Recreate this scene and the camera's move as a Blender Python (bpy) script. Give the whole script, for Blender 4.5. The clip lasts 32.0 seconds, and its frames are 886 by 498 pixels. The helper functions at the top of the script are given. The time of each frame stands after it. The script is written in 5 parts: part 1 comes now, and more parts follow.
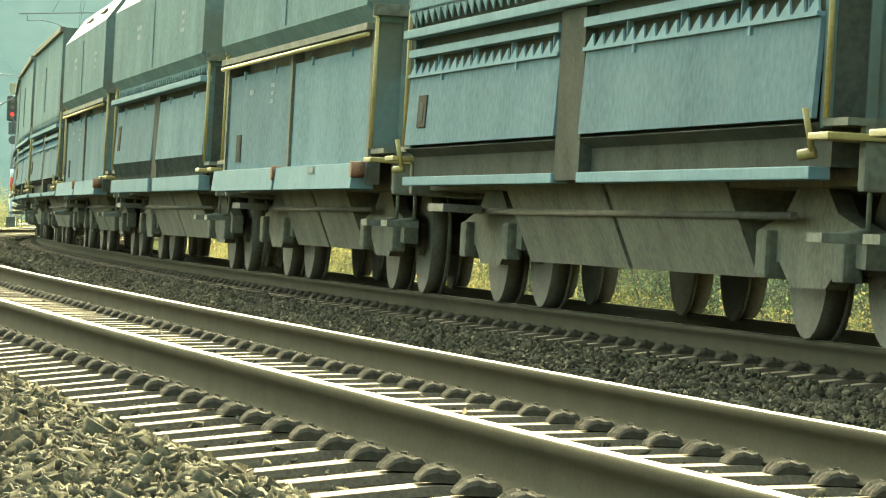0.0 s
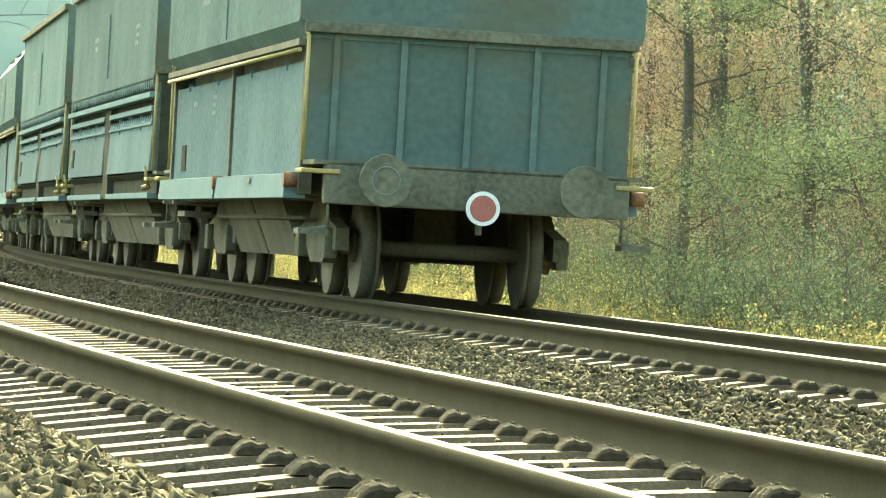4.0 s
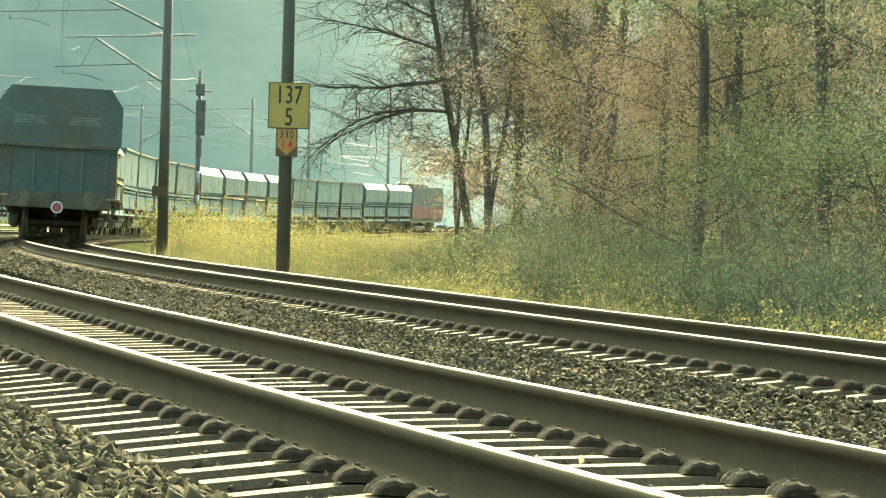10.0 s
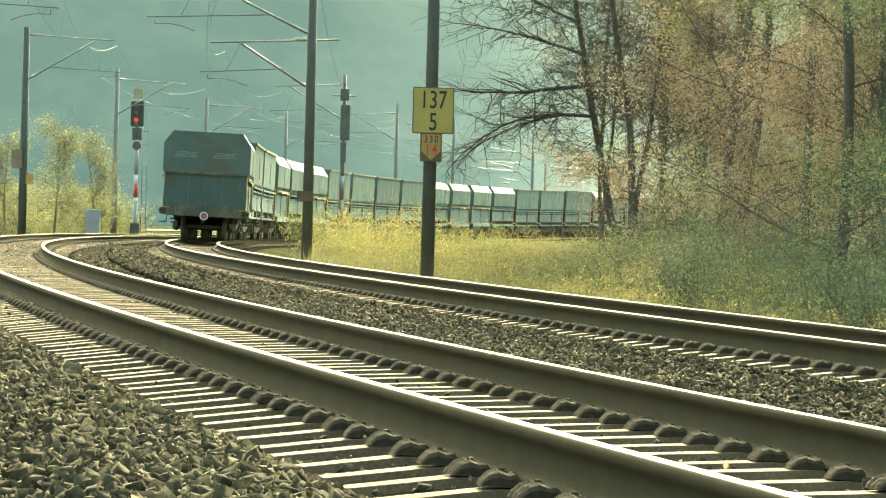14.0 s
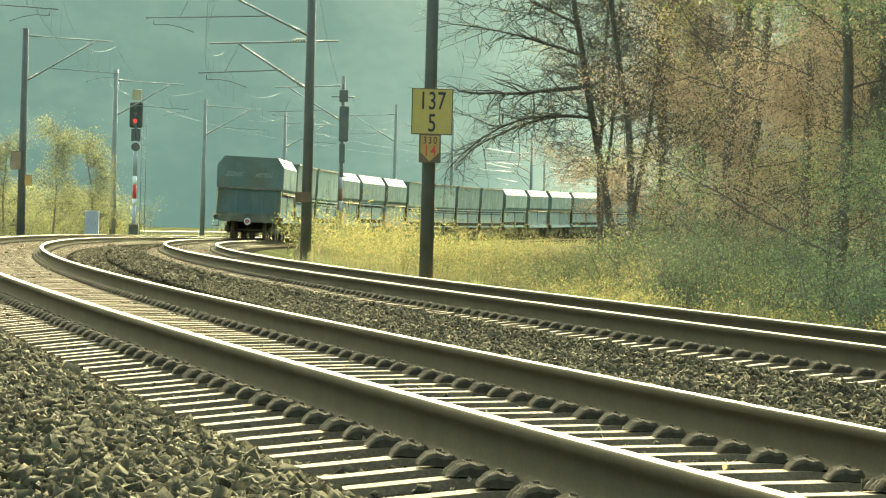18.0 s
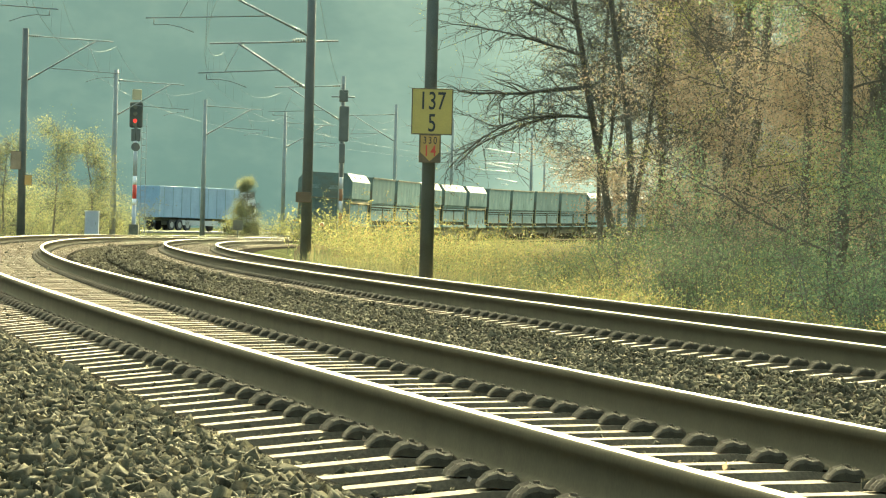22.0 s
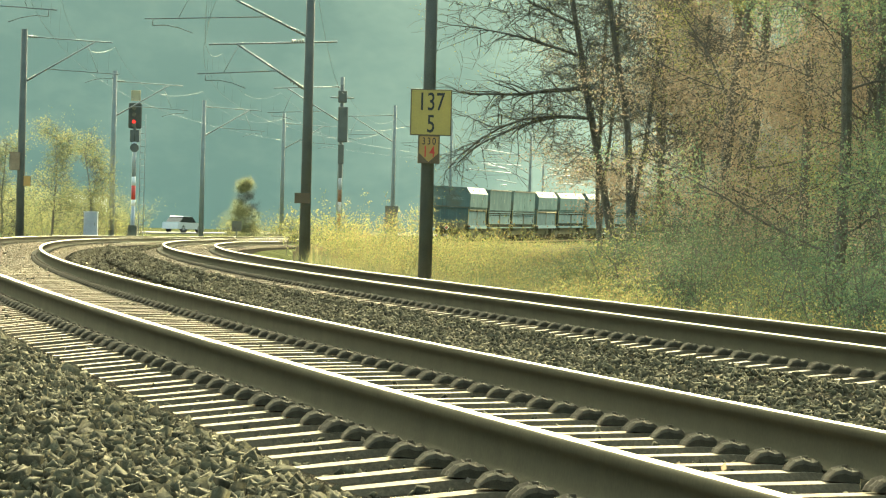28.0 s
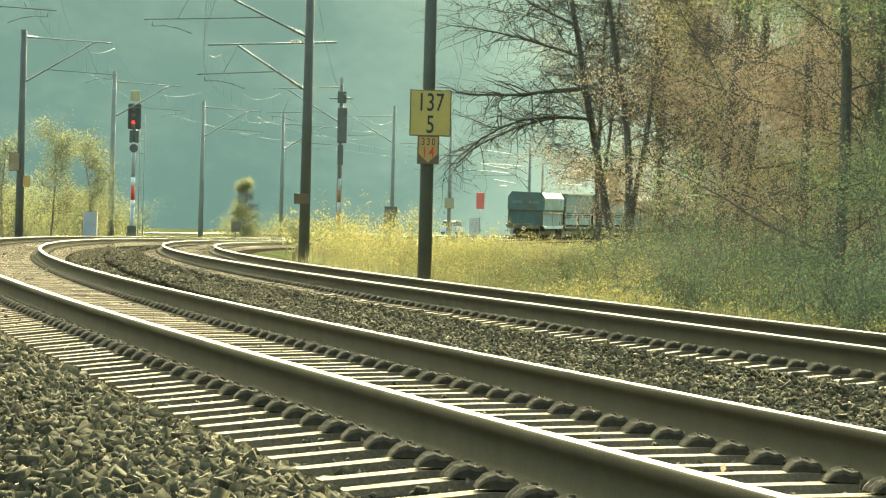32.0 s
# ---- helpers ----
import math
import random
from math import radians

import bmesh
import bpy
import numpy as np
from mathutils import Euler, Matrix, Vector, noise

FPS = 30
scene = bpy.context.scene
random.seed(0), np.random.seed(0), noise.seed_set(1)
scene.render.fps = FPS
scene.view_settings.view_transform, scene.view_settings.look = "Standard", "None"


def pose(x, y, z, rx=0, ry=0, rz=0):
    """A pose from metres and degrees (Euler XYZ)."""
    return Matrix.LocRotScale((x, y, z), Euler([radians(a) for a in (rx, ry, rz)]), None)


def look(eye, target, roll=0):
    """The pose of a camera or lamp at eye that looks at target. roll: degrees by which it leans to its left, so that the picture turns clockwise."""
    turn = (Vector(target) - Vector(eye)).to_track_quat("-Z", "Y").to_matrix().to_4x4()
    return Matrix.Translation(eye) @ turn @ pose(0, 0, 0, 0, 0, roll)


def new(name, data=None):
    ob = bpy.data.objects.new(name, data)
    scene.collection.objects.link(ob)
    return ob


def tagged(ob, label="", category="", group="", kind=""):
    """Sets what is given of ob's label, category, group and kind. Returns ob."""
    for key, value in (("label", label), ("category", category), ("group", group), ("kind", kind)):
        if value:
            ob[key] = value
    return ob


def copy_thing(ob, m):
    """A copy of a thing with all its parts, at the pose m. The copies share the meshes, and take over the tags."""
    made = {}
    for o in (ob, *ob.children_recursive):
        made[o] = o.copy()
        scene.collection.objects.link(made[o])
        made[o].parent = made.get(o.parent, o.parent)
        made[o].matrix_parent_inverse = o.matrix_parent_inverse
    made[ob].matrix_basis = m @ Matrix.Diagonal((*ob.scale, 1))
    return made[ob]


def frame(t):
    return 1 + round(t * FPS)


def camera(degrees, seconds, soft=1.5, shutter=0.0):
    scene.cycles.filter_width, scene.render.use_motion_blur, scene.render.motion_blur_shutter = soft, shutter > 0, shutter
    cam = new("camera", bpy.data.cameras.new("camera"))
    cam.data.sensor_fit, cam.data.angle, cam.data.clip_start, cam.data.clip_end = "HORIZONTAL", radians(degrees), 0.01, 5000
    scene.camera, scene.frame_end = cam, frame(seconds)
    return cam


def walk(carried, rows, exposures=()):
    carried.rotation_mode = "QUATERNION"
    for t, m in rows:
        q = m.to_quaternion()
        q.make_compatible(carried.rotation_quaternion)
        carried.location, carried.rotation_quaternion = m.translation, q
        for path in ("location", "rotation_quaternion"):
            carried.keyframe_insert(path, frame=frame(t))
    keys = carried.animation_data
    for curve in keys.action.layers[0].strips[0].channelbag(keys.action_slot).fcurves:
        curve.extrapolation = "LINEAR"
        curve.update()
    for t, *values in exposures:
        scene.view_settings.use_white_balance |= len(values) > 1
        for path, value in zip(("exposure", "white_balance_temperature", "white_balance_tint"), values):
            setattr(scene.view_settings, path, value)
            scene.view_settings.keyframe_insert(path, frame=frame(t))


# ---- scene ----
# ---------------------------------------------------------------- camera
EYE = (0.0, 0.0, 1.0)


def aim(yaw, tilt, eye=EYE):
    """A tripod head: yaw to the left and tilt up in degrees, with the head's constant lean."""
    return pose(*eye, 90 + tilt, 0, yaw) @ pose(0, 0, 0, 0, 0, 1.462)


cam = camera(10.659, 32.0, 1.15)
walk(cam, [
    (0.0, aim(-1.405, -0.0175, (0.41, -2.99, 0.9485))), (0.2, aim(-1.412, 0.016, (0.14, -1.0, 0.983))), (0.4, aim(-1.42, 0.0406)),
    (0.5, aim(-1.432, 0.0406)), (1.0, aim(-1.6504, 0.0257)), (1.5, aim(-1.773, 0.0289)),
    (2.0, aim(-1.8343, 0.0304)), (2.5, aim(-1.8683, 0.0313)), (3.0, aim(-1.8885, 0.0421)),
    (3.5, aim(-1.8951, 0.049)), (5.5, aim(-1.8778, 0.0588)), (8.0, aim(-1.8778, 0.0588)),
    (8.5, aim(-1.8881, 0.0591)), (9.0, aim(-1.8682, 0.0347)), (9.5, aim(-1.8002, 0.0296)),
    (10.0, aim(-1.709, 0.0)), (10.5, aim(-1.175, -0.0376)), (11.0, aim(-0.5891, -0.0559)),
    (11.5, aim(-0.0097, -0.0673)), (12.0, aim(0.1373, -0.054)), (12.5, aim(0.0639, 0.0093)),
    (13.0, aim(0.0605, 0.0093)), (13.5, aim(0.0434, 0.0098)), (14.0, aim(0.0333, 0.0134)),
    (14.5, aim(0.0095, 0.0175)), (16.5, aim(0.0267, 0.0238)), (18.0, aim(0.02, 0.0274)),
    (22.0, aim(0.02, 0.0274)), (23.0, aim(0.0133, 0.031)), (25.0, aim(0.0099, 0.0311)),
    (28.0, aim(0.0066, 0.038)), (29.0, aim(0.0034, 0.0449)), (32.0, aim(0.0, 0.045)),
], exposures=[(0.0, 3.0, 7700, -20), (1.0, 3.12, 7700, -20), (3.5, 3.15, 7700, -20), (5.5, 2.82, 7700, -20), (8.0, 2.63, 7700, -20), (11.0, 2.48, 7700, -20), (14.0, 2.42, 7700, -20), (32.0, 2.4, 7700, -21)])

# ---------------------------------------------------------------- light
SUN_EL, SUN_AZ = 27.0, 6.0      # degrees above the horizon, degrees to the right of +y
world = bpy.data.worlds.new("world")
scene.world = world
world.use_nodes = True
wn = world.node_tree.nodes
sky = wn.new("ShaderNodeTexSky")
sky.sky_type = "NISHITA"
sky.sun_disc = False
sky.sun_elevation, sky.sun_rotation = radians(SUN_EL), radians(SUN_AZ)
sky.air_density, sky.dust_density = 1.0, 8.0
wn["Background"].inputs[1].default_value = 0.15
world.node_tree.links.new(sky.outputs[0], wn["Background"].inputs[0])
sun_data = bpy.data.lights.new("sun", "SUN")
sun_data.energy, sun_data.angle, sun_data.color = 0.93, radians(0.6), (1.0, 0.93, 0.8)
sun = new("sun", sun_data)
sun_way = Vector((math.sin(radians(SUN_AZ)) * math.cos(radians(SUN_EL)), math.cos(radians(SUN_AZ)) * math.cos(radians(SUN_EL)), math.sin(radians(SUN_EL))))
sun.matrix_world = look(sun_way * 60, (0, 0, 0))

# ---------------------------------------------------------------- materials
def mat(name, col, rough=0.6, metal=0.0, var=0.25, scale=6.0, fine=60.0, bump=0.3, depth=0.01, col2=None, rand=0.0, spec=0.5, glow=None, trans=0.0):
    """A worn surface: colour varied at two scales, fine relief, and (rand) from piece to piece."""
    m = bpy.data.materials.new(name)
    m.use_nodes = True
    nt = m.node_tree
    b = nt.nodes["Principled BSDF"]
    b.inputs["Roughness"].default_value, b.inputs["Metallic"].default_value = rough, metal
    b.inputs["Specular IOR Level"].default_value = spec
    co = nt.nodes.new("ShaderNodeTexCoord")
    n1, n2 = nt.nodes.new("ShaderNodeTexNoise"), nt.nodes.new("ShaderNodeTexNoise")
    for n, sc, det in ((n1, scale, 4), (n2, fine, 5)):
        n.inputs["Scale"].default_value, n.inputs["Detail"].default_value = sc, det
        nt.links.new(co.outputs["Object"], n.inputs["Vector"])
    add = nt.nodes.new("ShaderNodeMath")
    add.operation = "ADD"
    nt.links.new(n1.outputs["Fac"], add.inputs[0])
    nt.links.new(n2.outputs["Fac"], add.inputs[1])
    half = nt.nodes.new("ShaderNodeMapRange")
    half.inputs["From Min"].default_value, half.inputs["From Max"].default_value = 0.7, 1.3
    nt.links.new(add.outputs[0], half.inputs["Value"])
    mix = nt.nodes.new("ShaderNodeMix")
    mix.data_type = "RGBA"
    c2 = col2 or tuple(min(1, c * (1 + var)) for c in col)
    mix.inputs["A"].default_value = (*[c * (1 - var) for c in col], 1)
    mix.inputs["B"].default_value = (*c2, 1)
    nt.links.new(half.outputs[0], mix.inputs["Factor"])
    out = mix.outputs["Result"]
    if rand:
        info = nt.nodes.new("ShaderNodeObjectInfo") if rand > 0 else nt.nodes.new("ShaderNodeNewGeometry")
        hsv = nt.nodes.new("ShaderNodeHueSaturation")
        mr = nt.nodes.new("ShaderNodeMapRange")
        mr.inputs["To Min"].default_value, mr.inputs["To Max"].default_value = 1 - abs(rand), 1 + abs(rand)
        nt.links.new(info.outputs["Random" if rand > 0 else "Random Per Island"], mr.inputs["Value"])
        nt.links.new(mr.outputs[0], hsv.inputs["Value"])
        nt.links.new(out, hsv.inputs["Color"])
        out = hsv.outputs["Color"]
    nt.links.new(out, b.inputs["Base Color"])
    if bump:
        bp = nt.nodes.new("ShaderNodeBump")
        bp.inputs["Strength"].default_value, bp.inputs["Distance"].default_value = bump, depth
        nt.links.new(n2.outputs["Fac"], bp.inputs["Height"])
        nt.links.new(bp.outputs[0], b.inputs["Normal"])
    if glow:
        b.inputs["Emission Color"].default_value, b.inputs["Emission Strength"].default_value = (*glow[0], 1), glow[1]
    if trans:
        tr = nt.nodes.new("ShaderNodeBsdfTranslucent")
        nt.links.new(out, tr.inputs["Color"])
        ms = nt.nodes.new("ShaderNodeMixShader")
        ms.inputs[0].default_value = trans
        nt.links.new(b.outputs[0], ms.inputs[1])
        nt.links.new(tr.outputs[0], ms.inputs[2])
        nt.links.new(ms.outputs[0], nt.nodes["Material Output"].inputs["Surface"])
    return m


M_RAIL = mat("rail_steel", (0.06, 0.053, 0.033), 0.95, 0.0, 0.14, 3, 50, 0.3, 0.002, spec=0.03)
M_RAILTOP = mat("rail_head_polished", (0.27, 0.24, 0.19), 0.5, 1.0, 0.08, 2, 40, 0.05, 0.0005)
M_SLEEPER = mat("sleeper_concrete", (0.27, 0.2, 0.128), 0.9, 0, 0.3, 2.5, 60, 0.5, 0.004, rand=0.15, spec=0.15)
# brown dirt, darkened further to hold the shade on the sleeper sides
M_SIDE = mat("sleeper_side_dirt_shade", (0.135, 0.098, 0.056), 0.9, 0, 0.35, 6, 70, 0.6, 0.006, spec=0.2)
M_CLIP = mat("clip_steel", (0.07, 0.055, 0.034), 0.9, 0.0, 0.3, 30, 200, 0.2, 0.001, spec=0.12)
M_STONE = mat("ballast_stone", (0.082, 0.069, 0.041), 0.92, 0, 0.35, 8, 80, 0.5, 0.006, rand=-0.5, spec=0.06)
M_BED = mat("ballast_bed", (0.03, 0.026, 0.02), 1.0, 0, 0.5, 9, 45, 1.0, 0.03, spec=0.0)
M_GROUND = mat("meadow_soil", (0.06, 0.07, 0.035), 1.0, 0, 0.4, 0.2, 4, 0.8, 0.05, col2=(0.12, 0.12, 0.055), spec=0.0)
M_MAST = mat("mast_steel_paint", (0.10, 0.105, 0.09), 0.75, 0.0, 0.25, 2, 60, 0.2, 0.002)
# paler copy of the mast paint with distance haze put into the colour
M_MAST_HAZED = mat("mast_paint_hazed", (0.21, 0.225, 0.2), 0.7, 0.0, 0.2, 2, 60, 0.2, 0.002)
# brighter copy of the tube metal; the far tubes' sun glint is in its colour
M_BRIGHT = mat("sun_bright_tube", (0.6, 0.6, 0.57), 0.42, 0.7, 0.1, 5, 80, 0.1, 0.001)
M_ARM = mat("galvanised_tube", (0.24, 0.245, 0.23), 0.6, 0.3, 0.15, 5, 80, 0.1, 0.001)
M_WIRE = mat("wire_copper", (0.12, 0.12, 0.11), 0.6, 0.3, 0.1, 5, 50, 0)
M_INSUL = mat("insulator_glaze", (0.26, 0.24, 0.2), 0.25, 0, 0.1, 5, 50, 0)
M_YELLOW = mat("sign_yellow", (0.48, 0.36, 0.10), 0.5, 0, 0.1, 4, 40, 0.1, 0.001)
M_ORANGE = mat("sign_orange", (0.45, 0.27, 0.08), 0.5, 0, 0.1, 4, 40, 0.1, 0.001)
M_DULLYELLOW = mat("pale_yellow_plate", (0.36, 0.32, 0.19), 0.6, 0, 0.1, 4, 40, 0)
M_BLACK = mat("sign_black", (0.03, 0.03, 0.03), 0.6, 0, 0.2, 4, 40, 0)
M_RED = mat("sign_red", (0.6, 0.06, 0.04), 0.5, 0, 0.15, 4, 40, 0)
M_WHITE = mat("white_paint", (0.75, 0.75, 0.72), 0.5, 0, 0.1, 4, 40, 0.1, 0.001)
M_REDLAMP = mat("red_lamp", (0.7, 0.02, 0.02), 0.3, 0, 0, 1, 1, 0, glow=((1, 0.03, 0.03), 0.25))
M_BLUE2 = mat("wagon_ledge_paint", (0.17, 0.255, 0.262), 0.8, 0, 0.12, 1.5, 12, 0.15, 0.003, spec=0.08)
# dark undergear; the hazy veil over it is put into this lifted colour
M_COAL = mat("dark_frame_veiled", (0.135, 0.13, 0.088), 0.9, 0.1, 0.4, 2, 20, 0.4, 0.004)
# grimy olive, darkened so that it also holds the shade of the recesses
M_GUSSET = mat("gusset_grime_and_shade", (0.06, 0.062, 0.046), 0.9, 0, 0.3, 3, 25, 0.3, 0.003, spec=0.05)
# shade of the label slot, put into the plate's base colour
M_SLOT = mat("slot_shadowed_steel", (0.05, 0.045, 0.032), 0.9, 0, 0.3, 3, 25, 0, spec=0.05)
M_WYELLOW = mat("handrail_yellow", (0.36, 0.27, 0.09), 0.5, 0, 0.2, 4, 40, 0)
# wheel steel lifted the same way, with the veil in its colour
M_WHEEL = mat("wheel_steel", (0.125, 0.113, 0.08), 0.8, 0.1, 0.3, 4, 40, 0.2, 0.002)
M_BROWN = mat("sign_frame_brown", (0.13, 0.09, 0.05), 0.6, 0.1, 0.2, 4, 40, 0)
M_CAB = mat("cabinet_grey", (0.36, 0.38, 0.38), 0.5, 0, 0.15, 2, 30, 0.1, 0.002)
M_WALL = mat("pale_wall", (0.55, 0.52, 0.48), 0.8, 0, 0.15, 1, 20, 0.2, 0.005)
M_REDB = mat("red_board_paint", (0.62, 0.13, 0.10), 0.5, 0, 0.15, 1, 20, 0)
# black head paint with distance haze mixed into the grey
M_HEAD = mat("signal_head_hazed", (0.075, 0.078, 0.066), 0.9, 0, 0.2, 3, 30, 0, spec=0.1)
# dark teal sheet, lightened to carry the haze at its distance
M_SHED = mat("shed_teal_hazed", (0.26, 0.32, 0.295), 0.7, 0, 0.2, 0.6, 12, 0.1, 0.003)
# tarpaulin blue made paler; the haze in front of it is painted in
M_TARP = mat("truck_tarpaulin_hazed", (0.2, 0.3, 0.4), 0.6, 0, 0.15, 0.7, 9, 0.2, 0.01)
M_PALE = mat("car_pale_paint", (0.5, 0.52, 0.52), 0.3, 0.2, 0.05, 2, 20, 0)
M_GLASS = mat("dark_glass", (0.02, 0.025, 0.025), 0.1, 0, 0.1, 2, 20, 0)
M_TYRE = mat("tyre_rubber", (0.03, 0.03, 0.03), 0.9, 0, 0.2, 8, 60, 0.2, 0.003)
M_ASPHALT = mat("road_asphalt", (0.05, 0.05, 0.048), 0.9, 0, 0.2, 1, 40, 0.4, 0.004)
M_RUSTY = mat("rusty_steel", (0.24, 0.12, 0.06), 0.8, 0.1, 0.4, 8, 60, 0.4, 0.003)


def streak_mat(name, dark, light, dirt, stretch=(3.0, 5.0, 0.35), reach=(0.52, 0.78), most=0.55):
    """Weathered sheet paint: pale and dark runs down the sheet, patches of bleaching, and rusty grime."""
    m = mat(name, dark, 0.9, 0, 0.1, 0.9, 14, 0.2, 0.004, col2=light, rand=0.14, spec=0.03)
    nt = m.node_tree
    b = nt.nodes["Principled BSDF"]
    src = b.inputs["Base Color"].links[0].from_socket
    co = nt.nodes.new("ShaderNodeTexCoord")
    mp = nt.nodes.new("ShaderNodeMapping")
    mp.inputs["Scale"].default_value = stretch
    n = nt.nodes.new("ShaderNodeTexNoise")
    n.inputs["Scale"].default_value, n.inputs["Detail"].default_value = 2.2, 6
    nt.links.new(co.outputs["Object"], mp.inputs["Vector"])
    nt.links.new(mp.outputs[0], n.inputs["Vector"])
    mr = nt.nodes.new("ShaderNodeMapRange")
    mr.inputs["From Min"].default_value, mr.inputs["From Max"].default_value = reach
    mr.inputs["To Max"].default_value = most
    nt.links.new(n.outputs["Fac"], mr.inputs["Value"])
    mix = nt.nodes.new("ShaderNodeMix")
    mix.data_type = "RGBA"
    mix.inputs["B"].default_value = (*dirt, 1)
    nt.links.new(src, mix.inputs["A"])
    nt.links.new(mr.outputs[0], mix.inputs["Factor"])
    nt.links.new(mix.outputs["Result"], b.inputs["Base Color"])
    return m

# ---------------------------------------------------------------- shared helpers
def mesh_ob(name, bm, material, parent=None, label="", smooth=False):
    me = bpy.data.meshes.new(name)
    bm.to_mesh(me)
    bm.free()
    for m in (material if isinstance(material, (list, tuple)) else [material]):
        me.materials.append(m)
    if smooth:
        me.polygons.foreach_set("use_smooth", [True] * len(me.polygons))
    ob = new(name, me)
    if parent:
        ob.parent = parent
    if label:
        ob["label"] = label
    return ob


def part(name, bm, material, parent, label="", smooth=False):
    """One mesh object under a thing or under a part."""
    return mesh_ob(name, bm, material, parent, label, smooth)


def shared(name, me, parent, m):
    ob = new(name, me)
    ob.parent = parent
    ob.matrix_basis = m
    return ob


def box(bm, x0, x1, y0, y1, z0, z1, mi=0, bevel=0.0):
    vs = [bm.verts.new((x, y, z)) for z in (z0, z1) for x, y in ((x0, y0), (x1, y0), (x1, y1), (x0, y1))]
    fs = [bm.faces.new([vs[i] for i in q]) for q in ((3, 2, 1, 0), (4, 5, 6, 7), (0, 1, 5, 4), (1, 2, 6, 5), (2, 3, 7, 6), (3, 0, 4, 7))]
    for f in fs:
        f.material_index = mi
    if bevel:
        bmesh.ops.bevel(bm, geom=list({e for f in fs for e in f.edges}), offset=bevel, segments=2, affect="EDGES", profile=0.6)
    return bm


def bx(*a, **k):
    return box(bmesh.new(), *a, **k)


def tube(bm, a, b, r0, r1=None, n=8, mi=0):
    """A tapered round bar from a to b."""
    a, b = Vector(a), Vector(b)
    r1 = r0 if r1 is None else r1
    q = (b - a).to_track_quat("Z", "Y")
    rings = []
    for c, r in ((a, r0), (b, r1)):
        rings.append([bm.verts.new(c + q @ Vector((r * math.cos(t), r * math.sin(t), 0))) for t in [2 * math.pi * i / n for i in range(n)]])
    for i in range(n):
        f = bm.faces.new((rings[0][i], rings[0][(i + 1) % n], rings[1][(i + 1) % n], rings[1][i]))
        f.material_index, f.smooth = mi, True
    for ring, flip in ((rings[0], True), (rings[1], False)):
        f = bm.faces.new(ring[::-1] if flip else ring)
        f.material_index = mi
    return bm


def tb(*a, **k):
    return tube(bmesh.new(), *a, **k)


def prism(bm, pts, x0, x1, mi=0, axis="x"):
    """A closed outline swept along an axis. pts are (y, z) for x, (x, z) for y."""
    def at(d, u, v):
        return (d, u, v) if axis == "x" else (u, d, v)
    a = [bm.verts.new(at(x0, u, v)) for u, v in pts]
    b = [bm.verts.new(at(x1, u, v)) for u, v in pts]
    n = len(pts)
    fs = [bm.faces.new((a[i], a[(i + 1) % n], b[(i + 1) % n], b[i])) for i in range(n)]
    fs += [bm.faces.new(a[::-1]), bm.faces.new(b)]
    for f in fs:
        f.material_index = mi
    bmesh.ops.recalc_face_normals(bm, faces=fs)
    return bm


def empty(name, m=None):
    ob = new(name)
    ob.empty_display_size = 0.2
    if m is not None:
        ob.matrix_basis = m
    return ob


# ---------------------------------------------------------------- the line: one curve of about 1150 m radius, climbing gently
S0, S1 = -60, 760
HEAD0, GAUGE = 0.15168, 1.507
LEAN = {1: 0.0376, 2: 0.0297}
LINE = []


def heading(s):
    """Direction of the line, to the left of +y; beyond 410 m it goes on as one arc."""
    e = min(s, 410.0)
    u = max(0.0, e - 170.0)
    bend = 0.8786e-3 * e - 0.4e-6 * e * e - 0.0196e-8 * e ** 3 + 11.3762e-6 * u ** 2 - 109.4096e-9 * u ** 3 + 289.0939e-12 * u ** 4
    return HEAD0 - bend - 0.0021 * max(0.0, s - 410.0)


def lay_line():
    x, y = 0.17729, 20.0
    fwd = {0: (x, y)}
    for s in range(0, S1):
        h = heading(s + 0.5)
        x, y = x - math.sin(h), y + math.cos(h)
        fwd[s + 1] = (x, y)
    x, y = 0.17729, 20.0
    for s in range(0, S0, -1):
        h = heading(s - 0.5)
        x, y = x + math.sin(h), y - math.cos(h)
        fwd[s - 1] = (x, y)
    LINE.extend(fwd[s] for s in range(S0, S1 + 1))


lay_line()


def level(s):
    s2 = min(s, 355.0)
    return 0.4789 + 0.006112 * s2 - 0.8605e-5 * s2 * s2 + 2.8e-5 * max(0.0, min(s, 460.0) - 200.0) ** 2


def spot(s, lat=0.0, up=0.0, trk=1):
    """A place by the line: s along it, lat to the left of that track's middle and up from its rail tops, both in its leaning plane."""
    u = max(0.0, min(s - S0, S1 - S0 - 1e-6))
    i = int(u)
    f = u - i
    x = LINE[i][0] * (1 - f) + LINE[i + 1][0] * f
    y = LINE[i][1] * (1 - f) + LINE[i + 1][1] * f
    h = heading(s)
    ca = LEAN[trk]
    base = 0.0 if trk == 1 else -4.4747
    r = base + lat * math.cos(ca) - up * math.sin(ca)
    z = level(s) + (0.0 if trk == 1 else -0.0562) + lat * math.sin(ca) + up * math.cos(ca)
    return Vector((x - r * math.cos(h), y - r * math.sin(h), z))


def beside(s, off, z=0.0):
    """A level place: off to the left of track 1's middle, z above its rail level there."""
    p = spot(s)
    h = heading(s)
    return Vector((p.x - off * math.cos(h), p.y - off * math.sin(h), level(s) + z))


